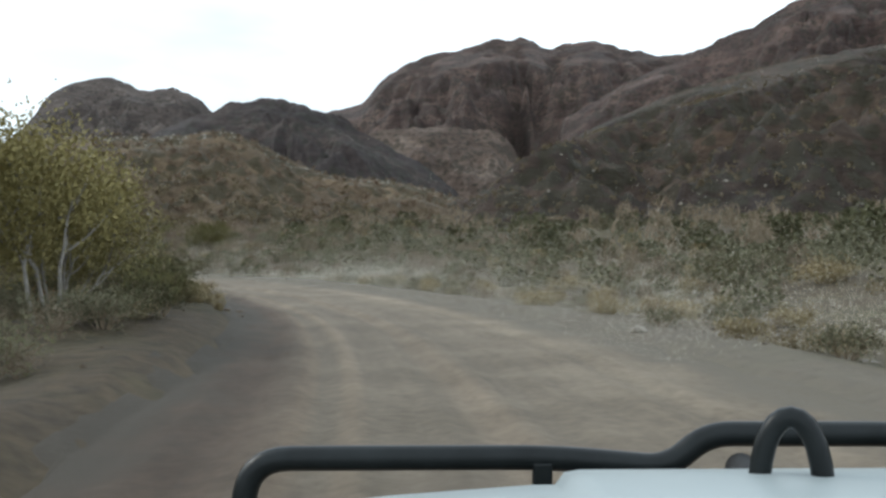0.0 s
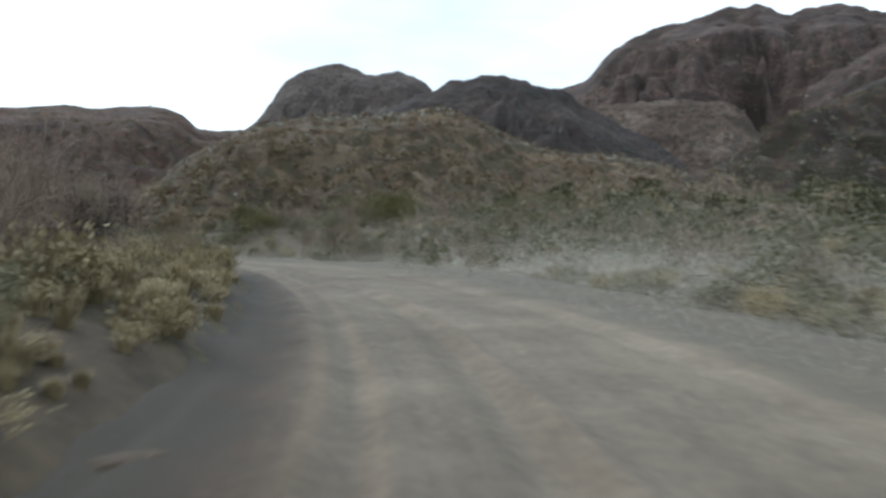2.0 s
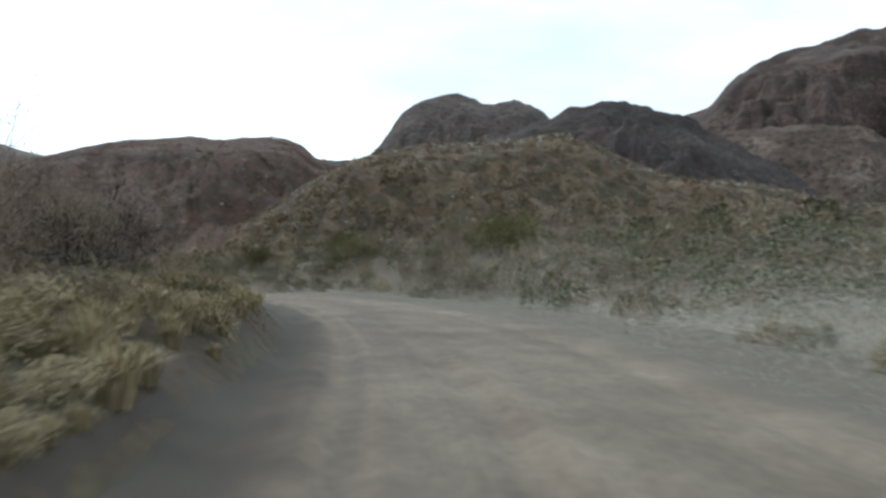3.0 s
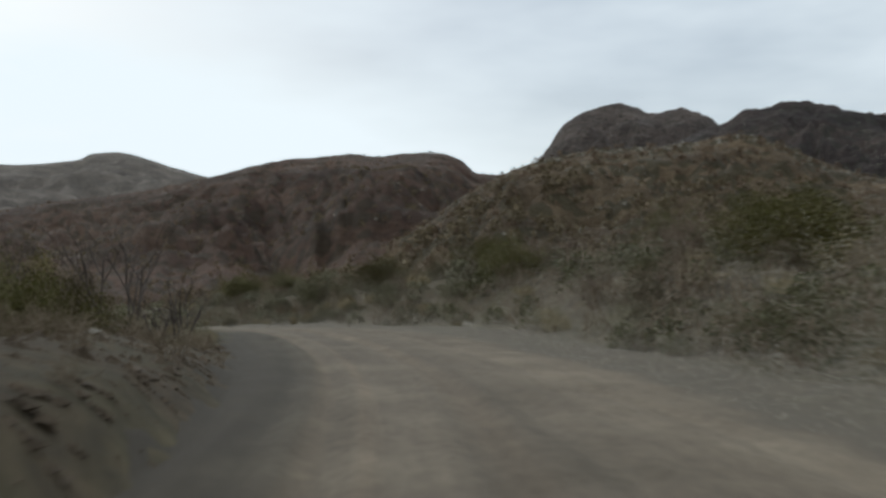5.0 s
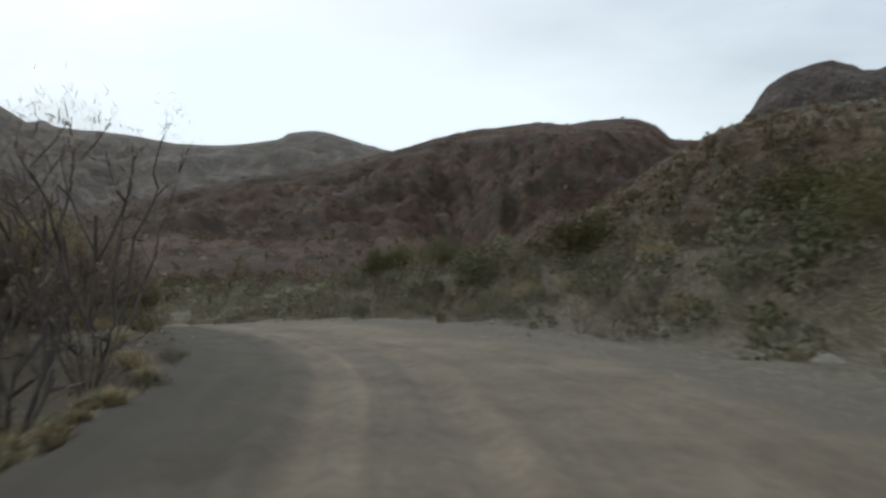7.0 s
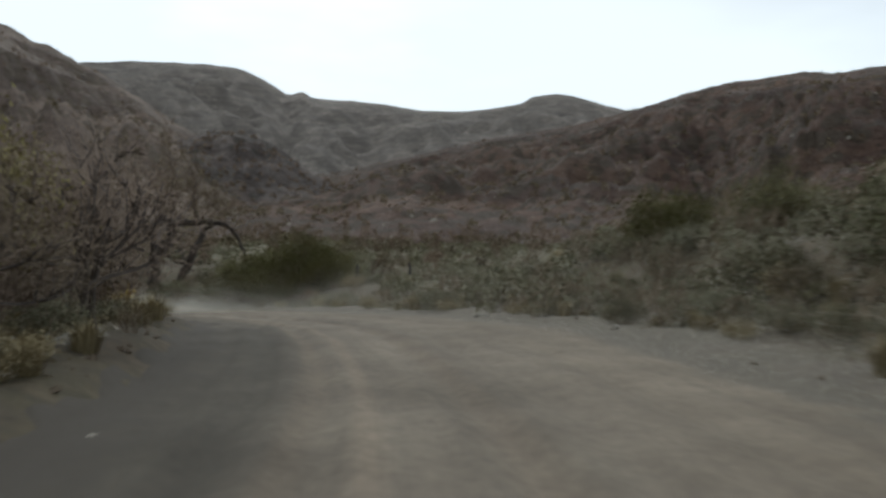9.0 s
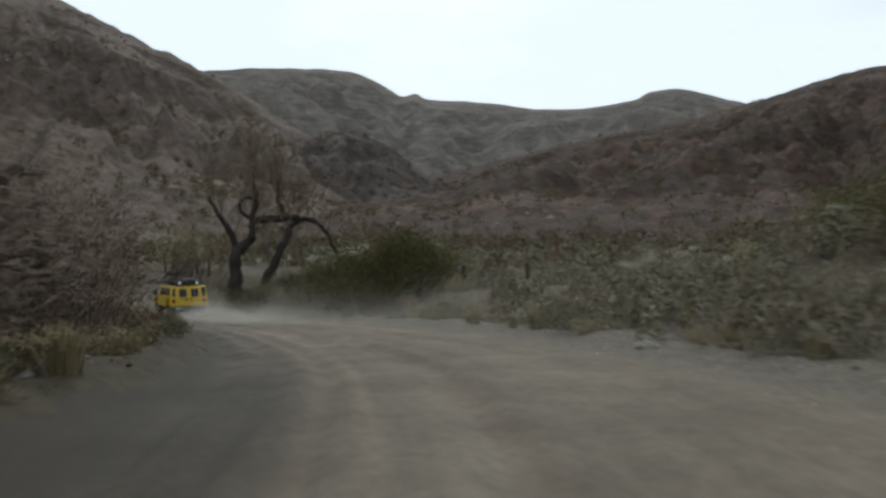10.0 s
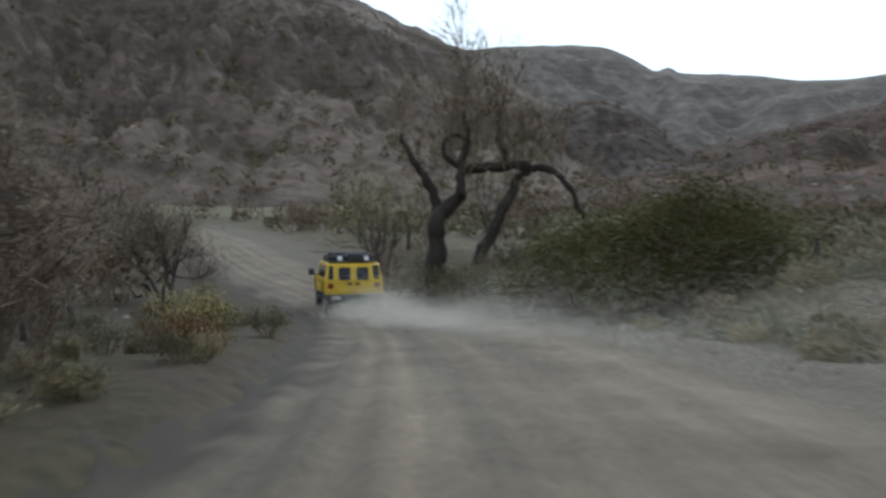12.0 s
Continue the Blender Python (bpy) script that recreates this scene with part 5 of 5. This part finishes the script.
for k, (x, y, z) in enumerate(((19.6, 19.7, 1.0), (18.3, 18.5, 0.55), (17.9, 18.6, 0.4))):
    ob = stone(650 + k, 0.55, M_RUBBLE, "dark flat clod of earth on the edge of the road")
    ob.matrix_basis = pose(x, y, down(x, y) + 0.02, 0, 0, 20 + 40 * k)
    ob.scale = (1.5 * z, z, 0.4 * z)
PALE = [stone(600 + k, 0.3) for k in range(4)]
for k in range(60):
    s_, side = R.uniform(S0 + 3, S0 + 165), R.choice((-1, 1, 1))
    x, y = spot(s_, side * R.uniform(4.0, 8.5) - (1.6 if side < 0 else 0))
    at = pose(x, y, down(x, y), R.uniform(-10, 10), R.uniform(-10, 10), R.uniform(0, 360))
    ob = PALE[k] if k < len(PALE) else copy_thing(PALE[k % len(PALE)], at)
    ob.matrix_basis = at
    z = R.uniform(0.35, 1.5)
    ob.scale = (z, z, z)
for k, (x, y, z) in enumerate(((18.1, 7.1, 1.1), (51.5, 61.2, 1.2), (41.9, 98.0, 1.6), (41.4, 97.0, 1.5), (44.2, 92.3, 0.6), (37.8, 24.2, 0.9))):
    ob = copy_thing(PALE[k % 4], pose(x, y, down(x, y), 0, 0, 70 * k))
    ob.scale = (z, z, z)


# ---- the yellow off-road wagon, at the dip ahead ----
M_YPAINT = plain("yellow_car_paint", (0.55, 0.36, 0.012), rough=0.35, grime=0.12, scale=2.0)
M_BLACK = plain("black_rubber_trim", (0.02, 0.02, 0.021), rough=0.7, grime=0.3)
M_TYRE = plain("dusty_tyre_rubber", (0.035, 0.033, 0.03), rough=0.9, grime=0.4, scale=9)
M_DUSTY = plain("dust_grey_underbody", (0.07, 0.066, 0.06), rough=0.9, grime=0.4)
M_STEEL = plain("pale_steel_rim", (0.42, 0.4, 0.37), rough=0.5, metal=0.6, grime=0.2)
M_CHROME = plain("chrome_lamp_shell", (0.72, 0.72, 0.72), rough=0.2, metal=0.9, grime=0.1)
M_REDLENS = plain("red_tail_lens", (0.16, 0.02, 0.012), rough=0.25, grime=0.2)
M_WHITE = plain("greyish_white_car_paint", (0.36, 0.4, 0.4), rough=0.32, grime=0.08, scale=1.5)
M_GUARD = plain("black_powder_coated_tube", (0.011, 0.013, 0.013), rough=0.36, spec=0.22, grime=0.35, scale=12)
M_GLASS = bpy.data.materials.new("tinted_glass")
M_GLASS.use_nodes = True
gb = M_GLASS.node_tree.nodes["Principled BSDF"]
gb.inputs["Base Color"].default_value = (0.012, 0.012, 0.016, 1)
gb.inputs["Roughness"].default_value = 0.12
gb.inputs["Specular IOR Level"].default_value = 0.25


def panel(bm, corners, thick, inset=0.0):
    """A flat pane with rounded corners and thickness: four corners, counter-clockwise from outside."""
    p = [Vector(c) for c in corners]
    n = (p[1] - p[0]).cross(p[3] - p[0]).normalized()
    line = []
    for k in range(4):
        a, b, c = p[k - 1], p[k], p[(k + 1) % 4]
        r = min((a - b).length, (c - b).length) * 0.18
        s, e = b + (a - b).normalized() * r, b + (c - b).normalized() * r
        line += [s * (1 - u) ** 2 + b * 2 * u * (1 - u) + e * u * u for u in (0, 0.33, 0.67, 1)]
    top = [bm.verts.new(q + n * (thick - inset)) for q in line]
    low = [bm.verts.new(q - n * inset) for q in line]
    bm.faces.new(top)
    bm.faces.new(low[::-1])
    m = len(line)
    for k in range(m):
        bm.faces.new((low[k], low[(k + 1) % m], top[(k + 1) % m], top[k]))


def wheel(parent, x, y, rad, wide, rim_mat):
    """A wheel under a vehicle: treaded tyre with a rim."""
    hub = new("wheel")
    hub.parent = parent
    hub.matrix_basis = pose(x, y, rad)
    bm = bmesh.new()
    seg = 32
    prof = [(rad * 0.56, -wide * 0.42), (rad * 0.75, -wide * 0.5), (rad * 0.94, -wide * 0.48), (rad, -wide * 0.36), (rad * 0.985, 0), (rad, wide * 0.36), (rad * 0.94, wide * 0.48), (rad * 0.75, wide * 0.5), (rad * 0.56, wide * 0.42)]
    rings = [[bm.verts.new(((r - (0.022 if (k + (1 if w > 0 else 0)) % 2 and r > rad * 0.97 else 0)) * math.cos(2 * math.pi * k / seg), w, (r - (0.022 if (k + (1 if w > 0 else 0)) % 2 and r > rad * 0.97 else 0)) * math.sin(2 * math.pi * k / seg))) for r, w in prof] for k in range(seg)]
    for k in range(seg):
        a, b = rings[k], rings[(k + 1) % seg]
        for j in range(len(prof) - 1):
            bm.faces.new((a[j], a[j + 1], b[j + 1], b[j]))
        bm.faces.new((a[-1], a[0], b[0], b[-1]))
    part("tyre", bm, M_TYRE, hub)
    bm = bmesh.new()
    for side in (-1, 1):
        rim = [(rad * 0.57, wide * 0.42), (rad * 0.52, wide * 0.44), (rad * 0.48, wide * 0.25), (rad * 0.2, wide * 0.22), (rad * 0.17, wide * 0.34), (0.001, wide * 0.34)]
        rr = [[bm.verts.new((r * math.cos(2 * math.pi * k / 20), side * w, r * math.sin(2 * math.pi * k / 20))) for r, w in rim] for k in range(20)]
        for k in range(20):
            a, b = rr[k], rr[(k + 1) % 20]
            for j in range(len(rim) - 1):
                bm.faces.new((a[j], a[j + 1], b[j + 1], b[j]) if side > 0 else (a[j], b[j], b[j + 1], a[j + 1]))
    part("rim", bm, rim_mat, hub, smooth=True)
    return hub


def shell(bm, outline, half, belt, lean, bevel=0.03):
    """A body: the side outline drawn across the width, leaning in above the belt line."""
    left = [bm.verts.new((x, half, z)) for x, z in outline]
    right = [bm.verts.new((x, -half, z)) for x, z in outline]
    n = len(outline)
    bm.faces.new(left[::-1])
    bm.faces.new(right)
    for k in range(n):
        bm.faces.new((left[k], left[(k + 1) % n], right[(k + 1) % n], right[k]))
    for v in bm.verts:
        if v.co.z > belt:
            v.co.y *= 1 - lean * (v.co.z - belt)
    bmesh.ops.recalc_face_normals(bm, faces=bm.faces)
    if bevel:
        bmesh.ops.bevel(bm, geom=[e for e in bm.edges if e.calc_face_angle(0) > 0.5], offset=bevel, segments=2, affect="EDGES", profile=0.6)


def arch_points(x, rad, z0, n=7):
    """Outline of a wheel arch, from rear to front."""
    return [(x - rad * math.cos(math.pi * k / n), z0 + rad * 0.92 * math.sin(math.pi * k / n)) for k in range(n + 1)]


def yellow_wagon():
    top = tagged(new("off_road_wagon"), "wide yellow off-road wagon with black roof rack on gravel road", "car")
    bm = bmesh.new()
    line = [(-2.28, 0.80)] + arch_points(-1.66, 0.56, 0.80) + arch_points(1.64, 0.58, 0.74) + [(2.32, 0.80), (2.34, 1.14), (2.2, 1.22), (1.12, 1.36), (0.72, 1.88), (0.55, 1.93), (-2.05, 1.95), (-2.2, 1.90), (-2.3, 1.32)]
    shell(bm, line, 1.09, 1.34, 0.17)
    part("body", bm, M_YPAINT, top)

    def at(z):
        return 1.09 * (1 - 0.17 * max(0, z - 1.34))

    # rear doors, windows and lamps
    rear = lambda z: -2.302 + 0.17 * max(0, z - 1.32) if z > 1.32 else -2.302 + 0.04 * (1.32 - z)
    for side in (1, -1):
        bm = bmesh.new()
        y0, y1 = sorted((side * 0.025, side * 0.66))
        panel(bm, [(rear(0.9), y1, 0.9), (rear(0.9), y0, 0.9), (rear(1.86), y0, 1.86), (rear(1.86), y1, 1.86)], 0.022)
        door = part("rear_door", bm, M_YPAINT, top)
        bm = bmesh.new()
        y0, y1 = sorted((side * 0.12, side * 0.56))
        panel(bm, [(rear(1.33) - 0.022, y1, 1.33), (rear(1.33) - 0.022, y0, 1.33), (rear(1.8) - 0.022, y0, 1.8), (rear(1.8) - 0.022, y1, 1.8)], 0.012)
        part("door_window", bm, M_GLASS, door, "dark tinted window")
        bm = bmesh.new()
        box(bm, rear(1.2) - 0.07, rear(1.2) - 0.015, side * 0.15 - 0.07, side * 0.15 + 0.07, 1.14, 1.24, 0.012)
        part("latch", bm, M_BLACK, door, "black latch handle")
        bm = bmesh.new()
        y0, y1 = sorted((side * 0.76, side * 0.96))
        panel(bm, [(rear(1.36), y1, 1.36), (rear(1.36), y0, 1.36), (rear(1.86), y0, 1.86), (rear(1.86), y1 - side * 0.06, 1.86)], 0.014)
        part("corner_window", bm, M_GLASS, top, "dark tinted corner window")
        bm = bmesh.new()
        rod(bm, [(rear(1.12) + 0.01, side * 0.87, 1.12), (rear(1.12) - 0.035, side * 0.87, 1.12)], 0.11, 16)
        part("tail_light", bm, M_REDLENS, top, "round dark red tail light")
        # side windows and door lines
        for x0, x1 in ((-2.1, -1.35), (-1.2, -0.45), (-0.3, 0.5)):
            bm = bmesh.new()
            f = [(x0, 1.42), (x1 + (0.22 if x1 > 0 else 0), 1.42), (x1 - (0.1 if x1 > 0 else 0), 1.84), (x0, 1.84)]
            c = [(x, side * at(z), z) for x, z in f]
            panel(bm, c[::-1] if side > 0 else c, 0.01)
            part("side_window", bm, M_GLASS, top, "dark tinted side window")
        for x0, x1 in ((-1.08, -0.38), (-0.34, 0.98)):
            bm = bmesh.new()
            c = [(x0 if x0 > -1 else -1.02, side * 1.09, 0.82), (x1, side * 1.09, 0.82), (x1, side * 1.09, 1.33), (x0, side * 1.09, 1.33)]
            panel(bm, c[::-1] if side > 0 else c, 0.014)
            dr = part("side_door", bm, M_YPAINT, top)
            bm = bmesh.new()
            box(bm, x0 + 0.08, x0 + 0.24, side * 1.10 - 0.03, side * 1.10 + 0.03, 1.2, 1.25, 0.01)
            part("door_handle", bm, M_BLACK, dr, "black door handle")
        bm = bmesh.new()
        rod(bm, [(0.82, side * 1.0, 1.36), (0.86, side * 1.22, 1.42)], 0.018, 8)
        arm = part("mirror_arm", bm, M_BLACK, top)
        bm = bmesh.new()
        box(bm, 0.8, 0.9, side * 1.3 - 0.11, side * 1.3 + 0.11, 1.36, 1.62, 0.03)
        part("mirror", bm, M_BLACK, arm, "black door mirror")
    # windscreen, bonnet vents, bumpers, underside
    bm = bmesh.new()
    panel(bm, [(1.09, -0.95, 1.4), (1.09, 0.95, 1.4), (0.75, 0.9, 1.85), (0.75, -0.9, 1.85)], 0.012)
    part("windscreen", bm, M_GLASS, top, "tinted windscreen")
    bm = bmesh.new()
    box(bm, -2.52, -2.3, -1.0, 1.0, 0.58, 0.8, 0.03)
    bumper = part("rear_bumper", bm, M_DUSTY, top, "dusty grey steel rear bumper")
    bm = bmesh.new()
    box(bm, -2.545, -2.515, 0.52, 0.84, 0.62, 0.76, 0.008)
    part("number_plate", bm, plain("plain_plate", (0.4, 0.4, 0.38), rough=0.5), bumper, "small pale number plate")
    bm = bmesh.new()
    box(bm, 2.3, 2.5, -0.95, 0.95, 0.6, 0.82, 0.03)
    part("front_bumper", bm, M_BLACK, top)
    bm = bmesh.new()
    box(bm, -2.2, 2.2, -0.5, 0.5, 0.5, 0.8, 0.05)
    for x in (-1.66, 1.64):
        rod(bm, [(x, -0.85, 0.5), (x, 0.85, 0.5)], 0.07, 10)
        box(bm, x - 0.2, x + 0.2, -0.2, 0.2, 0.36, 0.62, 0.05)
    part("chassis", bm, M_DUSTY, top, "dusty grey chassis and axles")
    for x in (-1.66, 1.64):
        for y in (0.9, -0.9):
            wheel(top, x, y, 0.47, 0.33, M_STEEL)
    # roof rack with its load and lamps
    rack = new("roof_rack")
    rack.parent = top
    bm = bmesh.new()
    for z in (2.02, 2.18):
        rod(bm, arc([(-2.1, -0.84, z), (0.35, -0.84, z), (0.35, 0.84, z), (-2.1, 0.84, z), (-2.1, -0.84, z)], 0.15), 0.018, 8)
    for k in range(8):
        x = -2.1 + 0.35 * k
        for y in (-0.84, 0.84):
            rod(bm, [(x, y, 1.93), (x, y, 2.18)], 0.014, 6)
        rod(bm, [(x, -0.84, 2.02), (x, 0.84, 2.02)], 0.014, 6)
    part("rack_frame", bm, M_BLACK, rack, "black tubular rack")
    bm = bmesh.new()
    rng = random.Random(9)
    for x0, x1, y0, y1, h in ((-2.0, -1.2, -0.78, 0.2, 0.26), (-2.0, -1.3, 0.22, 0.78, 0.22), (-1.18, -0.2, -0.76, 0.76, 0.3), (-0.18, 0.28, -0.7, 0.7, 0.2)):
        for v in box(bm, x0, x1, y0, y1, 2.03, 2.03 + h, 0.07):
            pass
    for v in bm.verts:
        v.co += Vector((rng.gauss(0, 0.012), rng.gauss(0, 0.012), rng.gauss(0, 0.012)))
    part("luggage_cover", bm, M_BLACK, rack, "black soft luggage under a cover")
    for x, y in ((-2.16, 0.5), (-2.16, -0.5), (0.42, 0.62), (0.42, 0.2), (0.42, -0.2), (0.42, -0.62)):
        bm = bmesh.new()
        s = -1 if x < 0 else 1
        rod(bm, [(x - s * 0.04, y, 2.14), (x, y, 2.14), (x + s * 0.05, y, 2.14)], [0.05, 0.1, 0.105], 14)
        rod(bm, [(x, y, 1.98), (x, y, 2.06)], 0.015, 6)
        lamp = part("spot_lamp", bm, M_CHROME, rack, "round chrome spot lamp")
        bm = bmesh.new()
        rod(bm, [(x + s * 0.05, y, 2.14), (x + s * 0.058, y, 2.14)], 0.085, 14)
        part("lens", bm, plain("clear_lamp_lens", (0.75, 0.76, 0.78), rough=0.1), lamp, "clear glass lens")
    return top


wagon = yellow_wagon()
WX, WY = 25.1, 149.0
wagon.matrix_basis = pose(WX, WY, float(along(WX, WY)[2][0]) + 0.02) @ pose(0, 0, 0, 0, 0, 124) @ pose(0, 0, 0, 0, 1.0, 0)


def flakes(name, label, c, grain, rng, mat):
    """Airborne dust: one tiny three-cornered flake round each place."""
    n = len(c)
    v = (c[:, None, :] + rng.normal(0, 1, (n, 3, 3)) * grain[:, None, None]).reshape(-1, 3)
    ob = new(name, mesh_from(name, v.tolist(), np.arange(3 * n).reshape(-1, 3).tolist(), mat))
    return tagged(ob, label, "dust", "", "stuff")


def wagon_dust():
    """Dust that the wagon throws up, thickest near its rear wheels."""
    rng = np.random.default_rng(88)
    n = 180000
    back = 2.2 + 13 * rng.random(n) ** 1.4
    back[:46000] = 9 + 17 * rng.random(46000)
    side = rng.normal(0, 0.5, n) * (0.8 + 0.17 * back) - 0.28 * (back - 2)
    h = np.abs(rng.normal(0, 0.42, n)) * (1 + 0.1 * back)
    h *= 0.75 + 0.6 * fbm(back / 1.7, side / 1.7, 90, 3)
    a = radians(124)
    x = WX - back * math.cos(a) - side * math.sin(a)
    y = WY - back * math.sin(a) + side * math.cos(a)
    flakes("dust_cloud", "pale dust hanging over the road behind the wagon", np.stack([x, y, lay(x, y) + 0.05 + np.abs(h)], 1), np.where(back > 9, 0.0061, 0.0102), rng, M_FRESHDUST)


def drifting_dust():
    """Dust left along the whole drive, blown off the road over its right verge in uneven billows."""
    rng = np.random.default_rng(91)
    n = 560000
    thick = rng.random(n) < 0.3
    s = np.where(thick, rng.normal(S0 + 57, 10, n), rng.uniform(S0 + 14, S0 + 158, n))
    d = np.where(thick, -5.8, -4.2) - 10.0 * rng.beta(1.35, 2.6, n)
    k = np.interp(s, T_S, np.arange(len(TRACK))).astype(int)
    x, y = TRACK[k, 0] + T_LEFT[k, 0] * d, TRACK[k, 1] + T_LEFT[k, 1] * d
    billow = np.clip(0.75 + 0.75 * fbm(s / 5.5, d / 3.5, 92, 3), 0.12, 1.6)
    keep = rng.random(n) < 0.45 + 0.5 * billow
    x, y, d, billow = x[keep], y[keep], d[keep], billow[keep]
    h = rng.exponential(0.32, len(x)) * (0.6 + 0.1 * np.abs(d)) * (0.5 + billow)
    flakes("drifting_dust", "thin pale dust drifting over the verge of the road", np.stack([x, y, lay(x, y) + 0.04 + h], 1), np.clip(0.0022 + 0.0008 * np.abs(d), 0.0055, 0.0105), rng, M_DUST)


wagon_dust()
drifting_dust()


# ---- the white truck from which the drive begins ----
def white_truck():
    """Open white truck seen over its bonnet; x forward, y left, the driver's eye above the origin, middle line at y = -0.75."""
    top = tagged(new("off_road_truck"), "white open off-road truck with black tube guard over its bonnet", "car")
    mid = -0.75
    bm = bmesh.new()
    line = [(-2.9, 0.62)] + arch_points(-2.25, 0.52, 0.62) + arch_points(1.0, 0.54, 0.62) + [(1.55, 0.62), (1.58, 1.16), (1.5, 1.22), (-0.3, 1.27), (-0.45, 1.16), (-2.9, 1.12)]
    shell(bm, [(x, z) for x, z in line], 1.09, 2.0, 0.0, 0.03)
    bmesh.ops.translate(bm, verts=bm.verts, vec=(0, mid, 0))
    part("body", bm, M_WHITE, top)
    # bonnet: lower side panels and the raised middle
    bm = bmesh.new()
    rows = [(-0.28, 1.345), (0.2, 1.338), (0.7, 1.322), (1.1, 1.302), (1.36, 1.282), (1.5, 1.258), (1.545, 1.22), (1.55, 1.15)]
    cols = [(-1.0, -0.05), (-0.96, -0.012), (-0.85, 0.0), (-0.62, 0.014), (-0.585, 0.014), (-0.57, 0.034), (-0.545, 0.038), (0, 0.04), (0.545, 0.038), (0.57, 0.034), (0.585, 0.014), (0.62, 0.014), (0.85, 0.0), (0.96, -0.012), (1.0, -0.05)]
    vs = [[bm.verts.new((x + (0.05 * (1 - (w / 1.0) ** 2) if x > 1.0 else 0), mid + w, z + (h if z > 1.2 else h * 0.3))) for w, h in cols] for x, z in rows]
    for a, b in zip(vs, vs[1:]):
        for k in range(len(cols) - 1):
            bm.faces.new((a[k], b[k], b[k + 1], a[k + 1]))
    bmesh.ops.recalc_face_normals(bm, faces=bm.faces)
    bmesh.ops.solidify(bm, geom=bm.faces[:], thickness=0.006)
    part("bonnet", bm, M_WHITE, top, smooth=True)
    # lifting hoops through the bonnet
    for s in (1, -1):
        bm = bmesh.new()
        y = mid + s * 0.252
        pts = [(1.40 - 0.015 * math.cos(a) * s, y - 0.043 * math.cos(a), 1.27 + 0.135 * math.sin(a) ** 0.8) for a in [math.pi * k / 14 for k in range(15)]]
        rod(bm, [(pts[0][0], pts[0][1], 1.2)] + pts + [(pts[-1][0], pts[-1][1], 1.2)], 0.0165, 10)
        part("lifting_hoop", bm, M_GUARD, top, "black lifting hoop through the bonnet", True)
        bm = bmesh.new()
        box(bm, 1.32, 1.47, y - 0.1, y + 0.1, 1.301, 1.309, 0.003)
        part("hoop_slot", bm, M_BLACK, top)
    # tube guard: low wings and raised middle
    bm = bmesh.new()
    guard = [(1.72, 0.385, 0.75), (1.75, 0.385, 1.265), (1.75, 0.1, 1.268), (1.76, -0.19, 1.268), (1.76, -0.40, 1.25), (1.76, -0.47, 1.313), (1.76, mid, 1.314), (1.76, 2 * mid + 0.47, 1.313), (1.76, 2 * mid + 0.40, 1.25), (1.76, 2 * mid + 0.19, 1.268),
             (1.75, 2 * mid - 0.1, 1.268), (1.75, 2 * mid - 0.385, 1.265), (1.72, 2 * mid - 0.385, 0.75)]
    rod(bm, arc(guard, 0.085, 8), 0.0235, 14)
    tube = part("guard_tube", bm, M_GUARD, top, "bent black guard tube", True)
    for y in (-0.165, 2 * mid + 0.165):
        bm = bmesh.new()
        box(bm, 1.735, 1.765, y - 0.018, y + 0.018, 0.8, 1.262, 0.004)
        part("guard_upright", bm, M_GUARD, tube)
    for y in (-0.52, 2 * mid + 0.52):
        bm = bmesh.new()
        rod(bm, [(1.60, y, 1.255), (1.66, y, 1.257), (1.72, y, 1.259)], [0.016, 0.026, 0.028], 14)
        part("guard_lamp", bm, M_BLACK, top, "small black round lamp", True)
    bm = bmesh.new()
    box(bm, 1.6, 1.78, mid - 1.05, mid + 1.05, 0.56, 0.78, 0.03)
    part("front_bumper", bm, M_BLACK, top)
    for s in (1, -1):
        bm = bmesh.new()
        rod(bm, [(1.56, mid + s * 0.82, 0.98), (1.61, mid + s * 0.82, 0.98)], 0.1, 18)
        part("headlight", bm, M_CHROME, top, "round headlight")
    for k in range(7):
        bm = bmesh.new()
        box(bm, 1.575, 1.6, mid - 0.5 + 0.15 * k, mid - 0.42 + 0.15 * k, 0.85, 1.12, 0.01)
        part("grille_slot", bm, M_BLACK, top)
    for x in (-2.25, 1.0):
        for y in (mid + 0.9, mid - 0.9):
            wheel(top, x, y, 0.46, 0.3, M_STEEL)
    bm = bmesh.new()
    box(bm, -2.7, 1.4, mid - 0.5, mid + 0.5, 0.42, 0.64, 0.05)
    part("chassis", bm, M_DUSTY, top)
    return top


truck = white_truck()
truck.matrix_basis = pose(0, 0, 0.5, 0, 0, 32.5)
